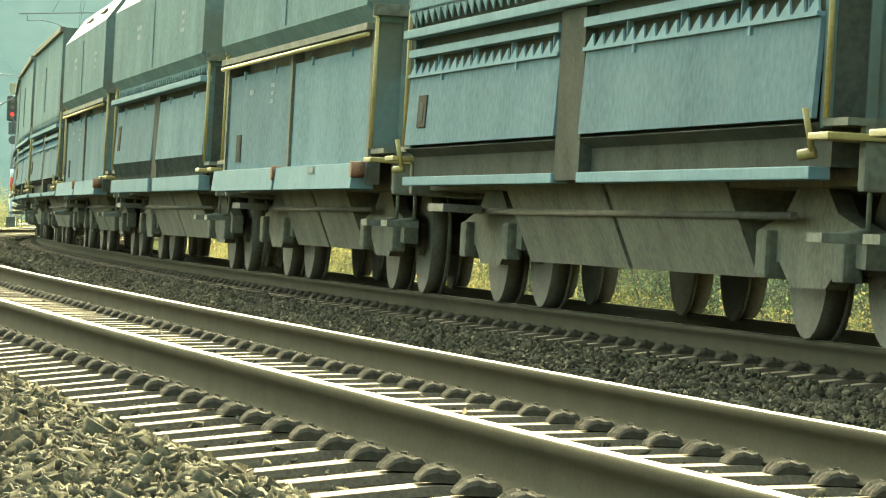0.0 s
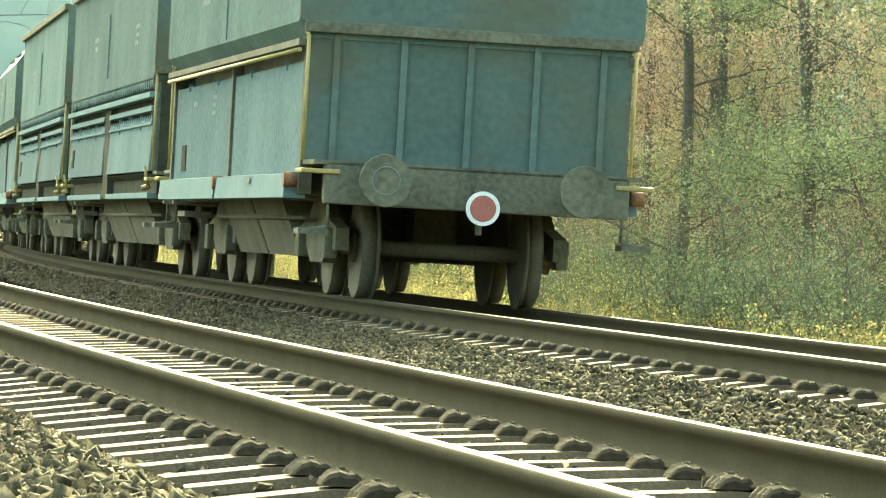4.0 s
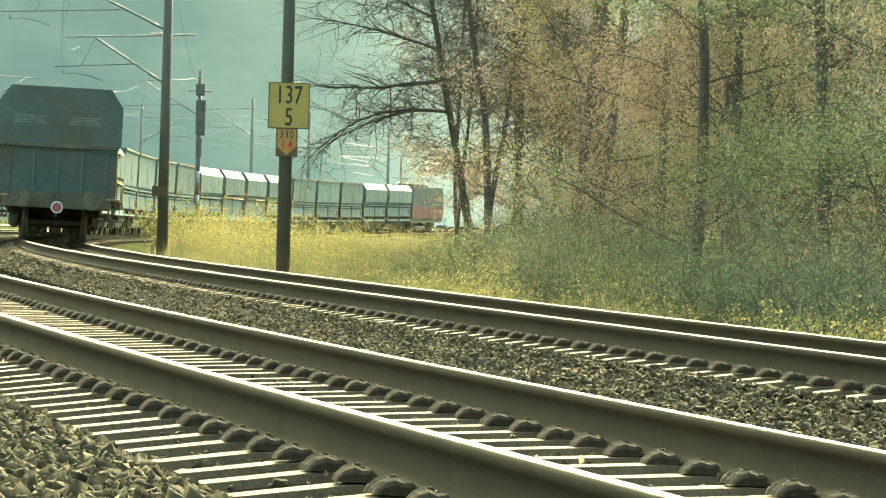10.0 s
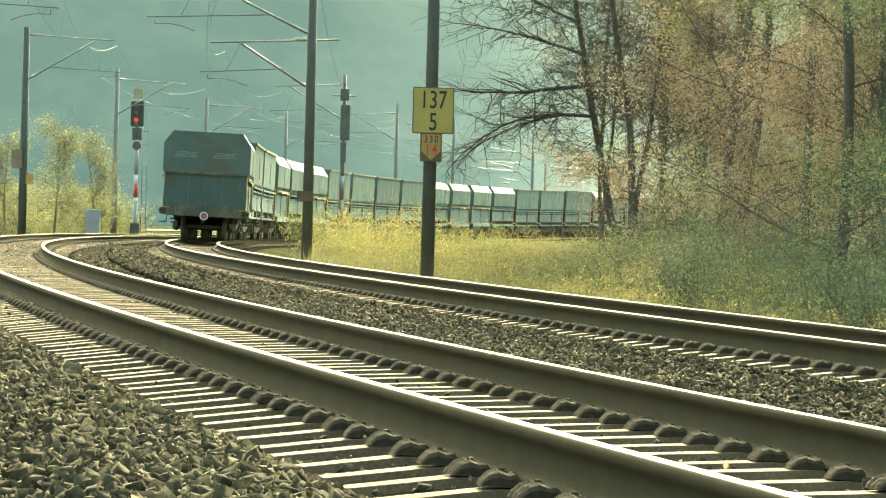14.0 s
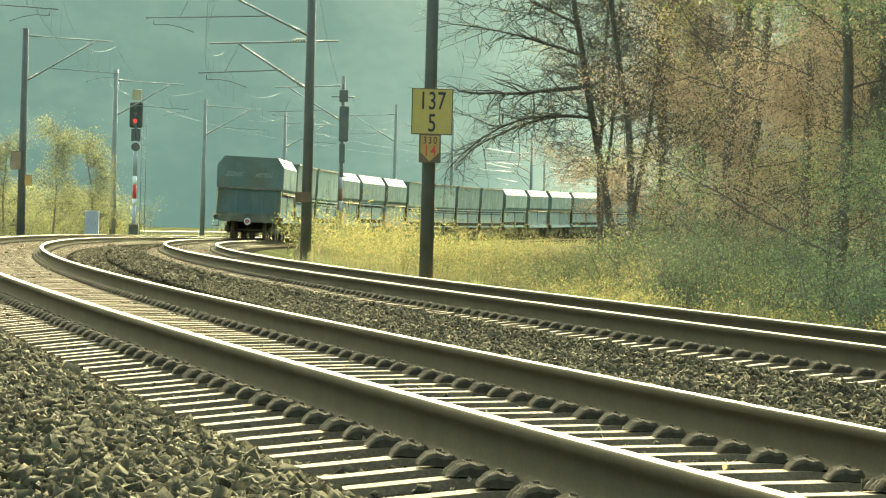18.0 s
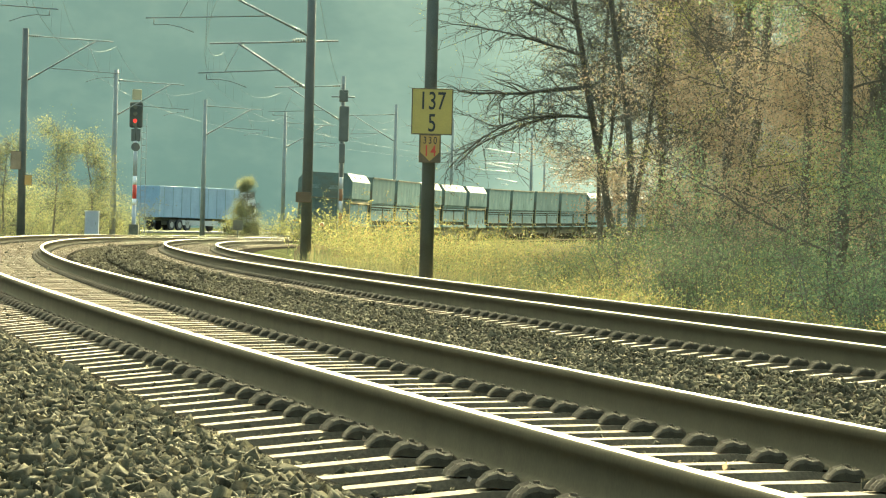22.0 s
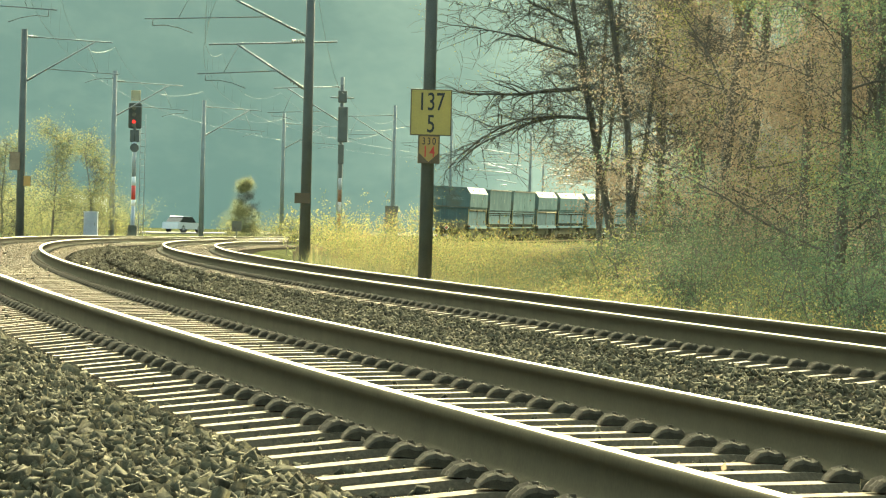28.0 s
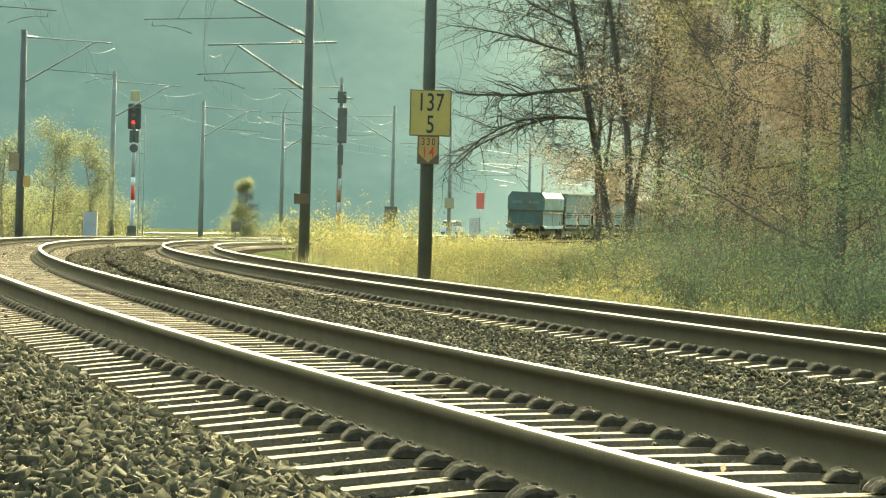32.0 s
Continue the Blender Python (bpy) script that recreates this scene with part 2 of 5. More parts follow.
def seat(s, lat=0.0, up=0.0, trk=1):
    """The pose there: x across to the right, y along the line, leaning with the track."""
    h, ca = heading(s), LEAN[trk]
    slope = (level(s + 0.5) - level(s - 0.5))
    return Matrix.Translation(spot(s, lat, up, trk)) @ Euler((0, 0, h)).to_matrix().to_4x4() @ Euler((math.atan(slope), ca, 0)).to_matrix().to_4x4()


# ---------------------------------------------------------------- ground, ballast bed, tracks
def smooth(a, b, x):
    t = max(0.0, min(1.0, (x - a) / (b - a)))
    return t * t * (3 - 2 * t)


def land(s, off):
    """Ground height beside the line, under the ballast too: off to the left of track 1's middle."""
    z = level(s) - 0.42
    if off > 0:
        z -= 0.55 * smooth(2.4, 4.2, off)
        z += 0.3 * smooth(7, 30, off)
    else:
        z -= 0.55 * smooth(-6.7, -8.6, off)
        z += 0.9 * smooth(-10, -30, off)
    z += 0.06 * noise.noise((s * 0.3, off * 0.3, 0)) * smooth(2.5, 5, abs(off + 2.2) - 2)
    return z


def build_ground():
    bm = bmesh.new()
    offs = [-3000, -900, -300, -120, -60, -40, -30, -24, -19, -15, -12, -10, -9, -8.4, -7.8, -7.2, -6.7, -5, -2.2, 0, 2.4, 2.8, 3.2, 3.7, 4.2, 5, 7, 10, 15, 22, 30, 50, 100, 300, 900, 3000]
    ss = [S0 + 0.5] + list(range(-56, 200, 4)) + list(range(200, S1 - 10, 15))
    rows = []
    far0 = [bm.verts.new((x, -3000, 0.2)) for x in np.linspace(3000, -3000, len(offs))]
    rows.append(far0)
    for s in ss:
        row = []
        for o in offs:
            oo = max(-420, min(420, o)) if 0 <= s else o
            p = beside(s, oo)
            row.append(bm.verts.new((p.x if abs(o) <= 420 else math.copysign(abs(o), p.x if abs(p.x) > 60 else -o), p.y, land(s, oo))))
        rows.append(row)
    rows.append([bm.verts.new((x, 4000, 1.2)) for x in np.linspace(3000, -3000, len(offs))])
    for a, b in zip(rows, rows[1:]):
        for i in range(len(offs) - 1):
            bm.faces.new((a[i], a[i + 1], b[i + 1], b[i]))
    bmesh.ops.recalc_face_normals(bm, faces=bm.faces)
    ob = mesh_ob("ground", bm, M_GROUND, smooth=True)
    tagged(ob, "rough autumn meadow ground with dry yellowing grass", "ground", kind="structure")


def bed_height(s, off):
    """Top of the ballast over its whole width: off to the left of track 1's middle."""
    if off > -2.24:
        lat, trk = off, 1
    else:
        lat, trk = off + 4.4747, 2
    z = level(s) + (0 if trk == 1 else -0.0562) + lat * math.sin(LEAN[trk])
    e = abs(lat)
    z -= 0.214 + 0.03 * (1 - smooth(0.1, 0.55, e)) + 0.05 * smooth(0.95, 1.3, e)
    if -3.52 < off <= -2.24:
        z += 0.06 * smooth(-3.26, -3.08, off) * smooth(-2.24, -2.9, off)
    if -3.1 < off < -1.4:
        z -= 0.07 * smooth(-1.4, -1.8, off) * smooth(-3.1, -2.8, off)
    if off > 1.35:
        z += 0.11 * smooth(1.25, 1.7, off) - 0.95 * smooth(2.15, 4.1, off)
    if off < -6.0:
        z -= 0.75 * smooth(-6.1, -7.9, off)
    return z


def build_bed():
    bm = bmesh.new()
    offs = list(np.arange(4.2, -8.01, -0.3))
    ss = list(np.arange(-56, 60, 0.5)) + list(range(60, 200, 2)) + list(range(200, S1 - 20, 6))
    prev = None
    for s in ss:
        row = []
        for o in offs:
            p = beside(s, o)
            row.append(bm.verts.new((p.x, p.y, bed_height(s, o) + 0.012 * noise.noise((s * 3, o * 3, 1.3)))))
        if prev:
            for i in range(len(offs) - 1):
                bm.faces.new((prev[i], prev[i + 1], row[i + 1], row[i]))
        prev = row
    bmesh.ops.recalc_face_normals(bm, faces=bm.faces)
    ob = mesh_ob("ballast_bed", bm, M_BED, smooth=True)
    tagged(ob, "packed dark grey crushed stone ballast bed under both tracks", "ballast", kind="structure")


def rail_outline():
    half = [(0.0, 0.0), (0.026, -0.001), (0.033, -0.006), (0.036, -0.016), (0.036, -0.036), (0.011, -0.05), (0.008, -0.09), (0.009, -0.138), (0.03, -0.155), (0.075, -0.163), (0.075, -0.172)]
    return half + [(-x, z) for x, z in reversed(half[1:])]


def sweep_rail(trk, lat, parent):
    prof = rail_outline()
    bm = bmesh.new()
    ss = list(np.arange(-56, 80, 1.0)) + list(np.arange(80, 240, 2.5)) + list(np.arange(240, S1 - 20, 6.0))
    prev = None
    n = len(prof)
    for s in ss:
        row = [bm.verts.new(spot(s, lat - x, z, trk)) for x, z in prof]
        if prev:
            for i in range(n):
                j = (i + 1) % n
                f = bm.faces.new((prev[i], prev[j], row[j], row[i]))
                f.material_index = 1 if (i == 0 or i == n - 1) else 0
                f.smooth = True
        prev = row
    bmesh.ops.recalc_face_normals(bm, faces=bm.faces)
    return part("rail", bm, [M_RAIL, M_RAILTOP], parent, "rust-brown steel rail with a polished bright head")


def sleeper_bm(bm=None, m=None):
    """Prestressed concrete sleeper: raised ends, waisted middle; x across, top of the rail seats at z = 0."""
    bm = bm or bmesh.new()
    xs = [(-1.3, -0.075, 0.12), (-1.27, -0.058, 0.122), (-0.92, -0.004, 0.13), (-0.86, 0.0, 0.13), (-0.62, 0.0, 0.13), (-0.55, -0.006, 0.128), (-0.05, -0.045, 0.115), (0.05, -0.045, 0.115), (0.55, -0.006, 0.128), (0.62, 0.0, 0.13), (0.86, 0.0, 0.13), (0.92, -0.004, 0.13), (1.27, -0.058, 0.122), (1.3, -0.075, 0.12)]
    prev = None
    for x, z, w in xs:
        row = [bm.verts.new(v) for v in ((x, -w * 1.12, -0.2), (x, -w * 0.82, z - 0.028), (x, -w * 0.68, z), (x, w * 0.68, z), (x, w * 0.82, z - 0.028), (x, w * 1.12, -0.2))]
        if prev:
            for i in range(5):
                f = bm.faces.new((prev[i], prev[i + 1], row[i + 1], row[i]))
                # only the top stays pale; chamfers and sides get the painted shade
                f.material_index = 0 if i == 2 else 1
        else:
            bm.faces.new(row)
        prev = row
    bm.faces.new(prev[::-1])
    if m is not None:
        bmesh.ops.transform(bm, matrix=m, verts=bm.verts)
    bmesh.ops.recalc_face_normals(bm, faces=bm.faces)
    return bm


def clip_bm():
    """A rail fastening on one side of the rail foot: a rounded grimy clip with two humps, bolt and nut. x points away from the rail."""
    bm = bmesh.new()
    prof = [(0.026, -0.006), (0.028, 0.026), (0.046, 0.041), (0.07, 0.037), (0.098, 0.047), (0.128, 0.036), (0.15, 0.012), (0.158, -0.006)]
    prev = None
    for y, k in ((-0.078, 0.6), (-0.066, 0.86), (-0.045, 1.0), (-0.022, 0.8), (0.0, 0.9), (0.022, 0.78), (0.045, 0.96), (0.066, 0.82), (0.078, 0.55)):
        row = [bm.verts.new((0.09 + (x - 0.09) * (0.75 + 0.25 * k), y, -0.006 + (z + 0.006) * k)) for x, z in prof]
        if prev:
            for a in range(len(prof) - 1):
                bm.faces.new((prev[a], prev[a + 1], row[a + 1], row[a]))
        else:
            bm.faces.new(row)
        prev = row
    bm.faces.new(prev[::-1])
    bmesh.ops.recalc_face_normals(bm, faces=bm.faces)
    tube(bm, (0.085, 0, 0.02), (0.085, 0, 0.05), 0.011, n=6)
    tube(bm, (0.085, 0, 0.02), (0.085, 0, 0.041), 0.02, n=6)
    return bm


SPACING, PHASE = 0.6, 0.3


def build_track(trk):
    top = empty("railway_track", pose(0, 0, 0))
    tagged(top, "steel rails on pale concrete sleepers in stone ballast", "railway track", "parallel tracks", "structure")
    for lat in (GAUGE / 2, -GAUGE / 2):
        sweep_rail(trk, lat, top)
    sm = sleeper_bm()
    me = bpy.data.meshes.new("sleeper")
    sm.to_mesh(me)
    sm.free()
    me.materials.append(M_SLEEPER)
    me.materials.append(M_SIDE)
    cb = clip_bm()
    cme = bpy.data.meshes.new("rail_clip")
    cb.to_mesh(cme)
    cb.free()
    cme.materials.append(M_CLIP)
    first = -30 if trk == 1 else -20
    rng = random.Random(7 + trk)
    for i in range(first, first + 300):
        s = PHASE + SPACING * i
        m = seat(s, 0, -0.182, trk) @ pose(rng.uniform(-0.01, 0.01), rng.uniform(-0.012, 0.012), rng.uniform(-0.004, 0.004), 0, 0, rng.uniform(-0.5, 0.5))
        shared("sleeper", me, top, m)
    far = bmesh.new()
    for i in (*range(-92, first), *range(first + 300, int(420 / SPACING))):
        m = seat(PHASE + SPACING * i, 0, -0.182, trk)
        vs = [far.verts.new(m @ Vector(v)) for v in ((-1.3, -0.13, -0.1), (1.3, -0.13, -0.1), (1.3, 0.13, -0.1), (-1.3, 0.13, -0.1), (-1.3, -0.12, 0), (1.3, -0.12, 0), (1.3, 0.12, 0), (-1.3, 0.12, 0))]
        for q in ((4, 5, 6, 7), (0, 1, 5, 4), (1, 2, 6, 5), (2, 3, 7, 6), (3, 0, 4, 7)):
            far.faces.new([vs[k] for k in q])
    ob = part("outlying_sleepers", far, M_SLEEPER, top)
    tagged(ob, kind="stuff")
    # fastenings: the near ones singly, the rest joined
    n0 = -24 if trk == 1 else -6
    lows = bmesh.new()
    for lat in (GAUGE / 2, -GAUGE / 2):
        for side in (1, -1):
            for i in range(n0, n0 + 300):
                s = PHASE + SPACING * i
                m = seat(s, lat + 0.0 * side, -0.18, trk) @ pose(-0.035 * side, 0, 0.006, 0, 0, 180 if side > 0 else 0)
                if side > 0 and i < n0 + 150:
                    shared("rail_clip", cme, top, m @ pose(0, 0, 0, 0, 0, rng.uniform(-6, 6)))
                else:
                    v = [lows.verts.new(m @ Vector(c)) for c in ((0.03, -0.07, 0), (0.16, -0.07, 0), (0.16, 0.07, 0), (0.03, 0.07, 0), (0.04, -0.05, 0.035), (0.14, -0.05, 0.04), (0.14, 0.05, 0.04), (0.04, 0.05, 0.035), (0.085, 0, 0.055))]
                    for q in ((0, 1, 5, 4), (1, 2, 6, 5), (2, 3, 7, 6), (3, 0, 4, 7), (4, 5, 8), (5, 6, 8), (6, 7, 8), (7, 4, 8)):
                        lows.faces.new([v[k] for k in q])
    ob = part("far_rail_clips", lows, M_CLIP, top)
    tagged(ob, kind="stuff")


build_ground()
build_bed()
build_track(1)
build_track(2)


# far hillside in haze, all round the front
def build_backdrop():
    m = bpy.data.materials.new("hazy_hill")
    m.use_nodes = True
    nt = m.node_tree
    b = nt.nodes["Principled BSDF"]
    b.inputs["Base Color"].default_value = (0.05, 0.07, 0.06, 1)
    b.inputs["Roughness"].default_value = 1.0
    co, n = nt.nodes.new("ShaderNodeTexCoord"), nt.nodes.new("ShaderNodeTexNoise")
    n.inputs["Scale"].default_value, n.inputs["Detail"].default_value = 0.02, 6
    nt.links.new(co.outputs["Object"], n.inputs["Vector"])
    # woods on the slope: upright crowns, finer than the folds of the hill
    stretch, crowns = nt.nodes.new("ShaderNodeMapping"), nt.nodes.new("ShaderNodeTexNoise")
    stretch.inputs["Scale"].default_value = (1.0, 1.0, 0.45)
    crowns.inputs["Scale"].default_value, crowns.inputs["Detail"].default_value = 0.16, 5
    nt.links.new(co.outputs["Object"], stretch.inputs["Vector"])
    nt.links.new(stretch.outputs[0], crowns.inputs["Vector"])
    # haze painted into the emission, growing paler towards the sun
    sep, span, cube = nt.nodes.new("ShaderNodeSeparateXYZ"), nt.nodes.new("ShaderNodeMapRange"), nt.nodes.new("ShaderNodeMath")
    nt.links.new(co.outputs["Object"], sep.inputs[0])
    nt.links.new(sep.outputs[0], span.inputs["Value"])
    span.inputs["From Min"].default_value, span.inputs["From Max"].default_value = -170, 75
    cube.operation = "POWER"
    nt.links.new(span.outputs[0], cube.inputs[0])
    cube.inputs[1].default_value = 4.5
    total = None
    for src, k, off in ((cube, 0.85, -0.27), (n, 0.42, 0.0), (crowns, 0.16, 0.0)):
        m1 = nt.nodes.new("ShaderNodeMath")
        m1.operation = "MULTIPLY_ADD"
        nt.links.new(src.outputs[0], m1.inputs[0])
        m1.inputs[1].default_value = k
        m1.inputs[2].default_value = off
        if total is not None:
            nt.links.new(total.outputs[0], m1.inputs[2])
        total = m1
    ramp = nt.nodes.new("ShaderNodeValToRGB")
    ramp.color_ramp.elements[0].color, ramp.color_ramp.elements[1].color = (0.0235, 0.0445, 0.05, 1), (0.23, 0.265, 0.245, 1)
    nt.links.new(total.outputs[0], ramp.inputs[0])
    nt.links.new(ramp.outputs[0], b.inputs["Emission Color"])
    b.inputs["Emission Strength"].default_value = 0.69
    bm = bmesh.new()
    prev = None
    for k in range(0, 61):
        a = radians(-75 + 150 * k / 60)
        r = 1700
        top = 210 + 40 * noise.noise((k * 0.35, 0, 0)) + 14 * noise.noise((k * 1.9, 3, 0))
        c = Vector((r * math.sin(a), r * math.cos(a), 0))
        row = [bm.verts.new(c + Vector((0, 0, -4))), bm.verts.new(c * 1.1 + Vector((0, 0, top * 0.5))), bm.verts.new(c * 1.25 + Vector((0, 0, top)))]
        if prev:
            for i in range(2):
                bm.faces.new((prev[i], prev[i + 1], row[i + 1], row[i]))
        prev = row
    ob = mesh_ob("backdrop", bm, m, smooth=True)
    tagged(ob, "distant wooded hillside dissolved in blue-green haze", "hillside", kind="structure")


build_backdrop()

# ---------------------------------------------------------------- overhead line
def mast(x, y, z, height, side, arms, r=0.14, label=""):
    """A catenary mast: tapered tube on a concrete foot with hinged cantilevers reaching to `side` (+1: towards +x). arms: heights of the contact wire."""
    top = empty("catenary_mast", pose(x, y, z, 0, 0, math.degrees(0)))
    tagged(top, label or "grey-green steel catenary mast with tube cantilever", "catenary mast", "catenary masts")
    bm = bmesh.new()
    tube(bm, (0, 0, 0), (0, 0, height), r, r * 0.72, 16)
    # beyond 200 m the pole takes the paint with haze mixed in
    part("pole", bm, M_MAST_HAZED if y > 200 else M_MAST, top, smooth=False)
    part("foundation", bx(-0.4, 0.4, -0.4, 0.4, -1.2, 0.06, bevel=0.03), M_SLEEPER, top, "weathered concrete foundation block")
    for zc, reach, dy, rise in arms:
        s = side
        back = 0.1 if rise > 1.4 else -0.75
        arm = part("cantilever", tb((s * 0.1, dy, zc), (s * reach * (0.82 if rise > 1.4 else 0.73), dy, zc + rise), 0.032, n=8), M_ARM, top, "galvanised diagonal bracket tube")
        part("top_tie", tb((s * back, dy, zc + rise + 0.14), (s * (reach * 1.02), dy, zc + rise - 0.02), 0.024, n=8), M_ARM, arm)
        part("registration_tube", tb((s * reach * 0.28, dy, zc + 0.5), (s * (reach + 0.35), dy, zc + 0.36), 0.02, n=6), M_ARM, arm)
        bm = bmesh.new()
        bow = [(reach + 0.12, 0.38), (reach + 0.12, 0.18), (reach - 0.25, 0.2), (reach - 0.62, 0.13), (reach - 0.98, 0.0)]
        for (xa, za), (xb, zb) in zip(bow, bow[1:]):
            tube(bm, (s * xa, dy, zc + za), (s * xb, dy, zc + zb), 0.014, n=6)
        part("steady_arm", bm, M_ARM, arm, "bowed steady arm on a drop bracket")
        part("dropper_rod", tb((s * reach * 0.72, dy, zc + rise - 0.04), (s * reach * 0.86, dy, zc + 0.42), 0.009, n=5), M_ARM, arm)
        for a, b in (((s * 0.12, dy, zc + 0.02), (s * 0.55, dy, zc + 0.02 + rise * 0.43 / (reach * 0.82))), ((s * 0.12, dy, zc + rise + 0.14), (s * 0.55, dy, zc + rise + 0.12))):
            a, b = Vector(a), Vector(b)
            bm = bmesh.new()
            for i in range(5):
                p = a.lerp(b, 0.15 + 0.17 * i)
                tube(bm, p, p + (b - a).normalized() * 0.035, 0.06, 0.035, 8)
            part("insulator", bm, M_INSUL, arm, "ribbed pale insulator")
    return top


def s_of(d):
    """Distance along the line where it lies d ahead."""
    best = min(range(0, 700), key=lambda s: abs(spot(s, 0, 0, 2).y - d))
    return best


def bearing_mast(px, d, height, arms, side, r=0.14, label=""):
    s = s_of(d)
    return mast((px - 784) / 8404 * d, d, level(s) - 0.5, height, side, arms, r, label)


MASTS = [
    (752.0, 85, 9.3, [(6.5, 3.2, 0, 1.62)], -1, 0.125), (538.0, 131, 9.3, [(4.85, 2.75, 0.35, 1.2), (6.3, 4.2, -0.35, 1.62)], -1, 0.155),
    (597.5, 240, 8.8, [(6.55, 3.4, 0, 1.62)], -1, 0.15), (692, 313, 9.3, [(6.9, 3.4, 0, 1.62)], -1, 0.15), (793, 353, 9.3, [(7.1, 3.4, 0, 1.62)], -1, 0.15), (934, 420, 9.6, [(6.9, 3.4, 0, 1.62), (5.3, 4.6, 0.6, 1.62), (5.9, 3.8, -0.6, 1.62)], -1, 0.16),
    (957, 480, 7.4, [(5.6, 3.4, 0, 1.62)], 1, 0.16), (1078, 505, 9.4, [(6.6, 3.4, 0, 1.62), (5.2, 4.4, 0.6, 1.62)], -1, 0.16),
    (-150, 130, 9.0, [(6.45, 3.35, 0, 1.62)], 1, 0.17),
    (33, 187, 8.6, [(6.55, 3.4, 0, 1.62)], 1, 0.17), (195, 242, 8.9, [(6.6, 3.4, 0, 1.62)], 1, 0.16), (354, 290, 8.75, [(6.6, 3.4, 0, 1.62)], 1, 0.16), (496, 335, 9.1, [(6.6, 3.4, 0, 1.62)], 1, 0.16),
]
made = [bearing_mast(*row) for row in MASTS]
# the station masts far round the curve carry many more arms
for top, rods in ((made[5], ((-4.4, -0.9, 8.0, 7.55, 0.3), (-4.3, -0.8, 6.75, 6.65, 1.2), (-4.1, -1.8, 6.65, 6.25, -0.8), (-5.4, -1.5, 6.2, 5.95, 2.0), (-3.1, -1.2, 5.35, 5.05, 0.8), (-2.6, -2.0, 4.85, 4.85, 1.5))),
                  (made[6], ((0.6, 3.9, 6.75, 6.65, 0.2), (0.4, 4.2, 6.15, 6.0, -0.9), (1.3, 4.9, 5.35, 5.2, 1.1), (2.9, 5.0, 7.9, 7.85, 2.2)))):
    for x0, x1, z0, z1, dy in rods:
        part("bracket_tube", tb((x0, dy, z0), (x1, dy, z1), 0.05, n=8), M_BRIGHT, top, "bracket tube with sun glint in its pale colour")
    part("bracket_strut", tb((-0.1 if top is made[5] else 0.1, 0, 4.6), (-1.6 if top is made[5] else 1.2, 0.5, 6.3), 0.035, n=8), M_ARM, top)

# ---------------------------------------------------------------- plants
def leaf_mat(name, cols, trans=0.45, rough=0.7):
    """Leaves: each leaf takes its own tint from a short range of colours; light shines through."""
    m = bpy.data.materials.new(name)
    m.use_nodes = True
    nt = m.node_tree
    b = nt.nodes["Principled BSDF"]
    b.inputs["Roughness"].default_value, b.inputs["Specular IOR Level"].default_value = rough, 0.15
    geo, ramp = nt.nodes.new("ShaderNodeNewGeometry"), nt.nodes.new("ShaderNodeValToRGB")
    cr = ramp.color_ramp
    while len(cr.elements) < len(cols):
        cr.elements.new(0.5)
    for i, c in enumerate(cols):
        cr.elements[i].position, cr.elements[i].color = i / (len(cols) - 1), (*c, 1)
    nt.links.new(geo.outputs["Random Per Island"], ramp.inputs[0])
    nt.links.new(ramp.outputs[0], b.inputs["Base Color"])
    tr = nt.nodes.new("ShaderNodeBsdfTranslucent")
    nt.links.new(ramp.outputs[0], tr.inputs["Color"])
    ms = nt.nodes.new("ShaderNodeMixShader")
    ms.inputs[0].default_value = trans
    nt.links.new(b.outputs[0], ms.inputs[1])
    nt.links.new(tr.outputs[0], ms.inputs[2])
    nt.links.new(ms.outputs[0], nt.nodes["Material Output"].inputs["Surface"])
    return m


# green, rust and bramble tints are lightened and blued to hold the haze
L_GREEN = leaf_mat("leaf_green", [(0.13, 0.18, 0.12), (0.18, 0.235, 0.14), (0.24, 0.285, 0.155), (0.34, 0.34, 0.165)], 0.52)
L_YELLOW = leaf_mat("leaf_yellow", [(0.15, 0.175, 0.075), (0.27, 0.26, 0.105), (0.36, 0.31, 0.12), (0.22, 0.235, 0.1)], 0.55)
L_RUST = leaf_mat("leaf_rust", [(0.24, 0.205, 0.158), (0.3, 0.235, 0.17), (0.36, 0.25, 0.172), (0.27, 0.26, 0.182)], 0.58)
L_GRASS = leaf_mat("grass_straw", [(0.13, 0.14, 0.078), (0.23, 0.215, 0.108), (0.35, 0.295, 0.148), (0.17, 0.168, 0.09)], 0.52)
L_WEED = leaf_mat("weed_leaf", [(0.125, 0.16, 0.072), (0.245, 0.25, 0.105), (0.39, 0.34, 0.135), (0.28, 0.18, 0.09)], 0.55)
L_BRAMBLE = leaf_mat("bramble_leaf", [(0.09, 0.132, 0.086), (0.118, 0.165, 0.1), (0.15, 0.195, 0.108), (0.215, 0.23, 0.118)], 0.45)
L_OLIVE = leaf_mat("grass_olive", [(0.11, 0.135, 0.072), (0.165, 0.18, 0.09), (0.24, 0.225, 0.115), (0.14, 0.13, 0.08)], 0.48)
L_PALE = leaf_mat("leaf_pale", [(0.16, 0.185, 0.1), (0.235, 0.245, 0.125), (0.33, 0.3, 0.145), (0.21, 0.225, 0.11)], 0.48)
M_BARK = mat("bark", (0.12, 0.105, 0.078), 0.9, 0, 0.4, 6, 50, 0.8, 0.01)
M_TWIG = mat("twig_bark", (0.095, 0.085, 0.066), 0.85, 0, 0.3, 6, 50, 0.2, 0.004)


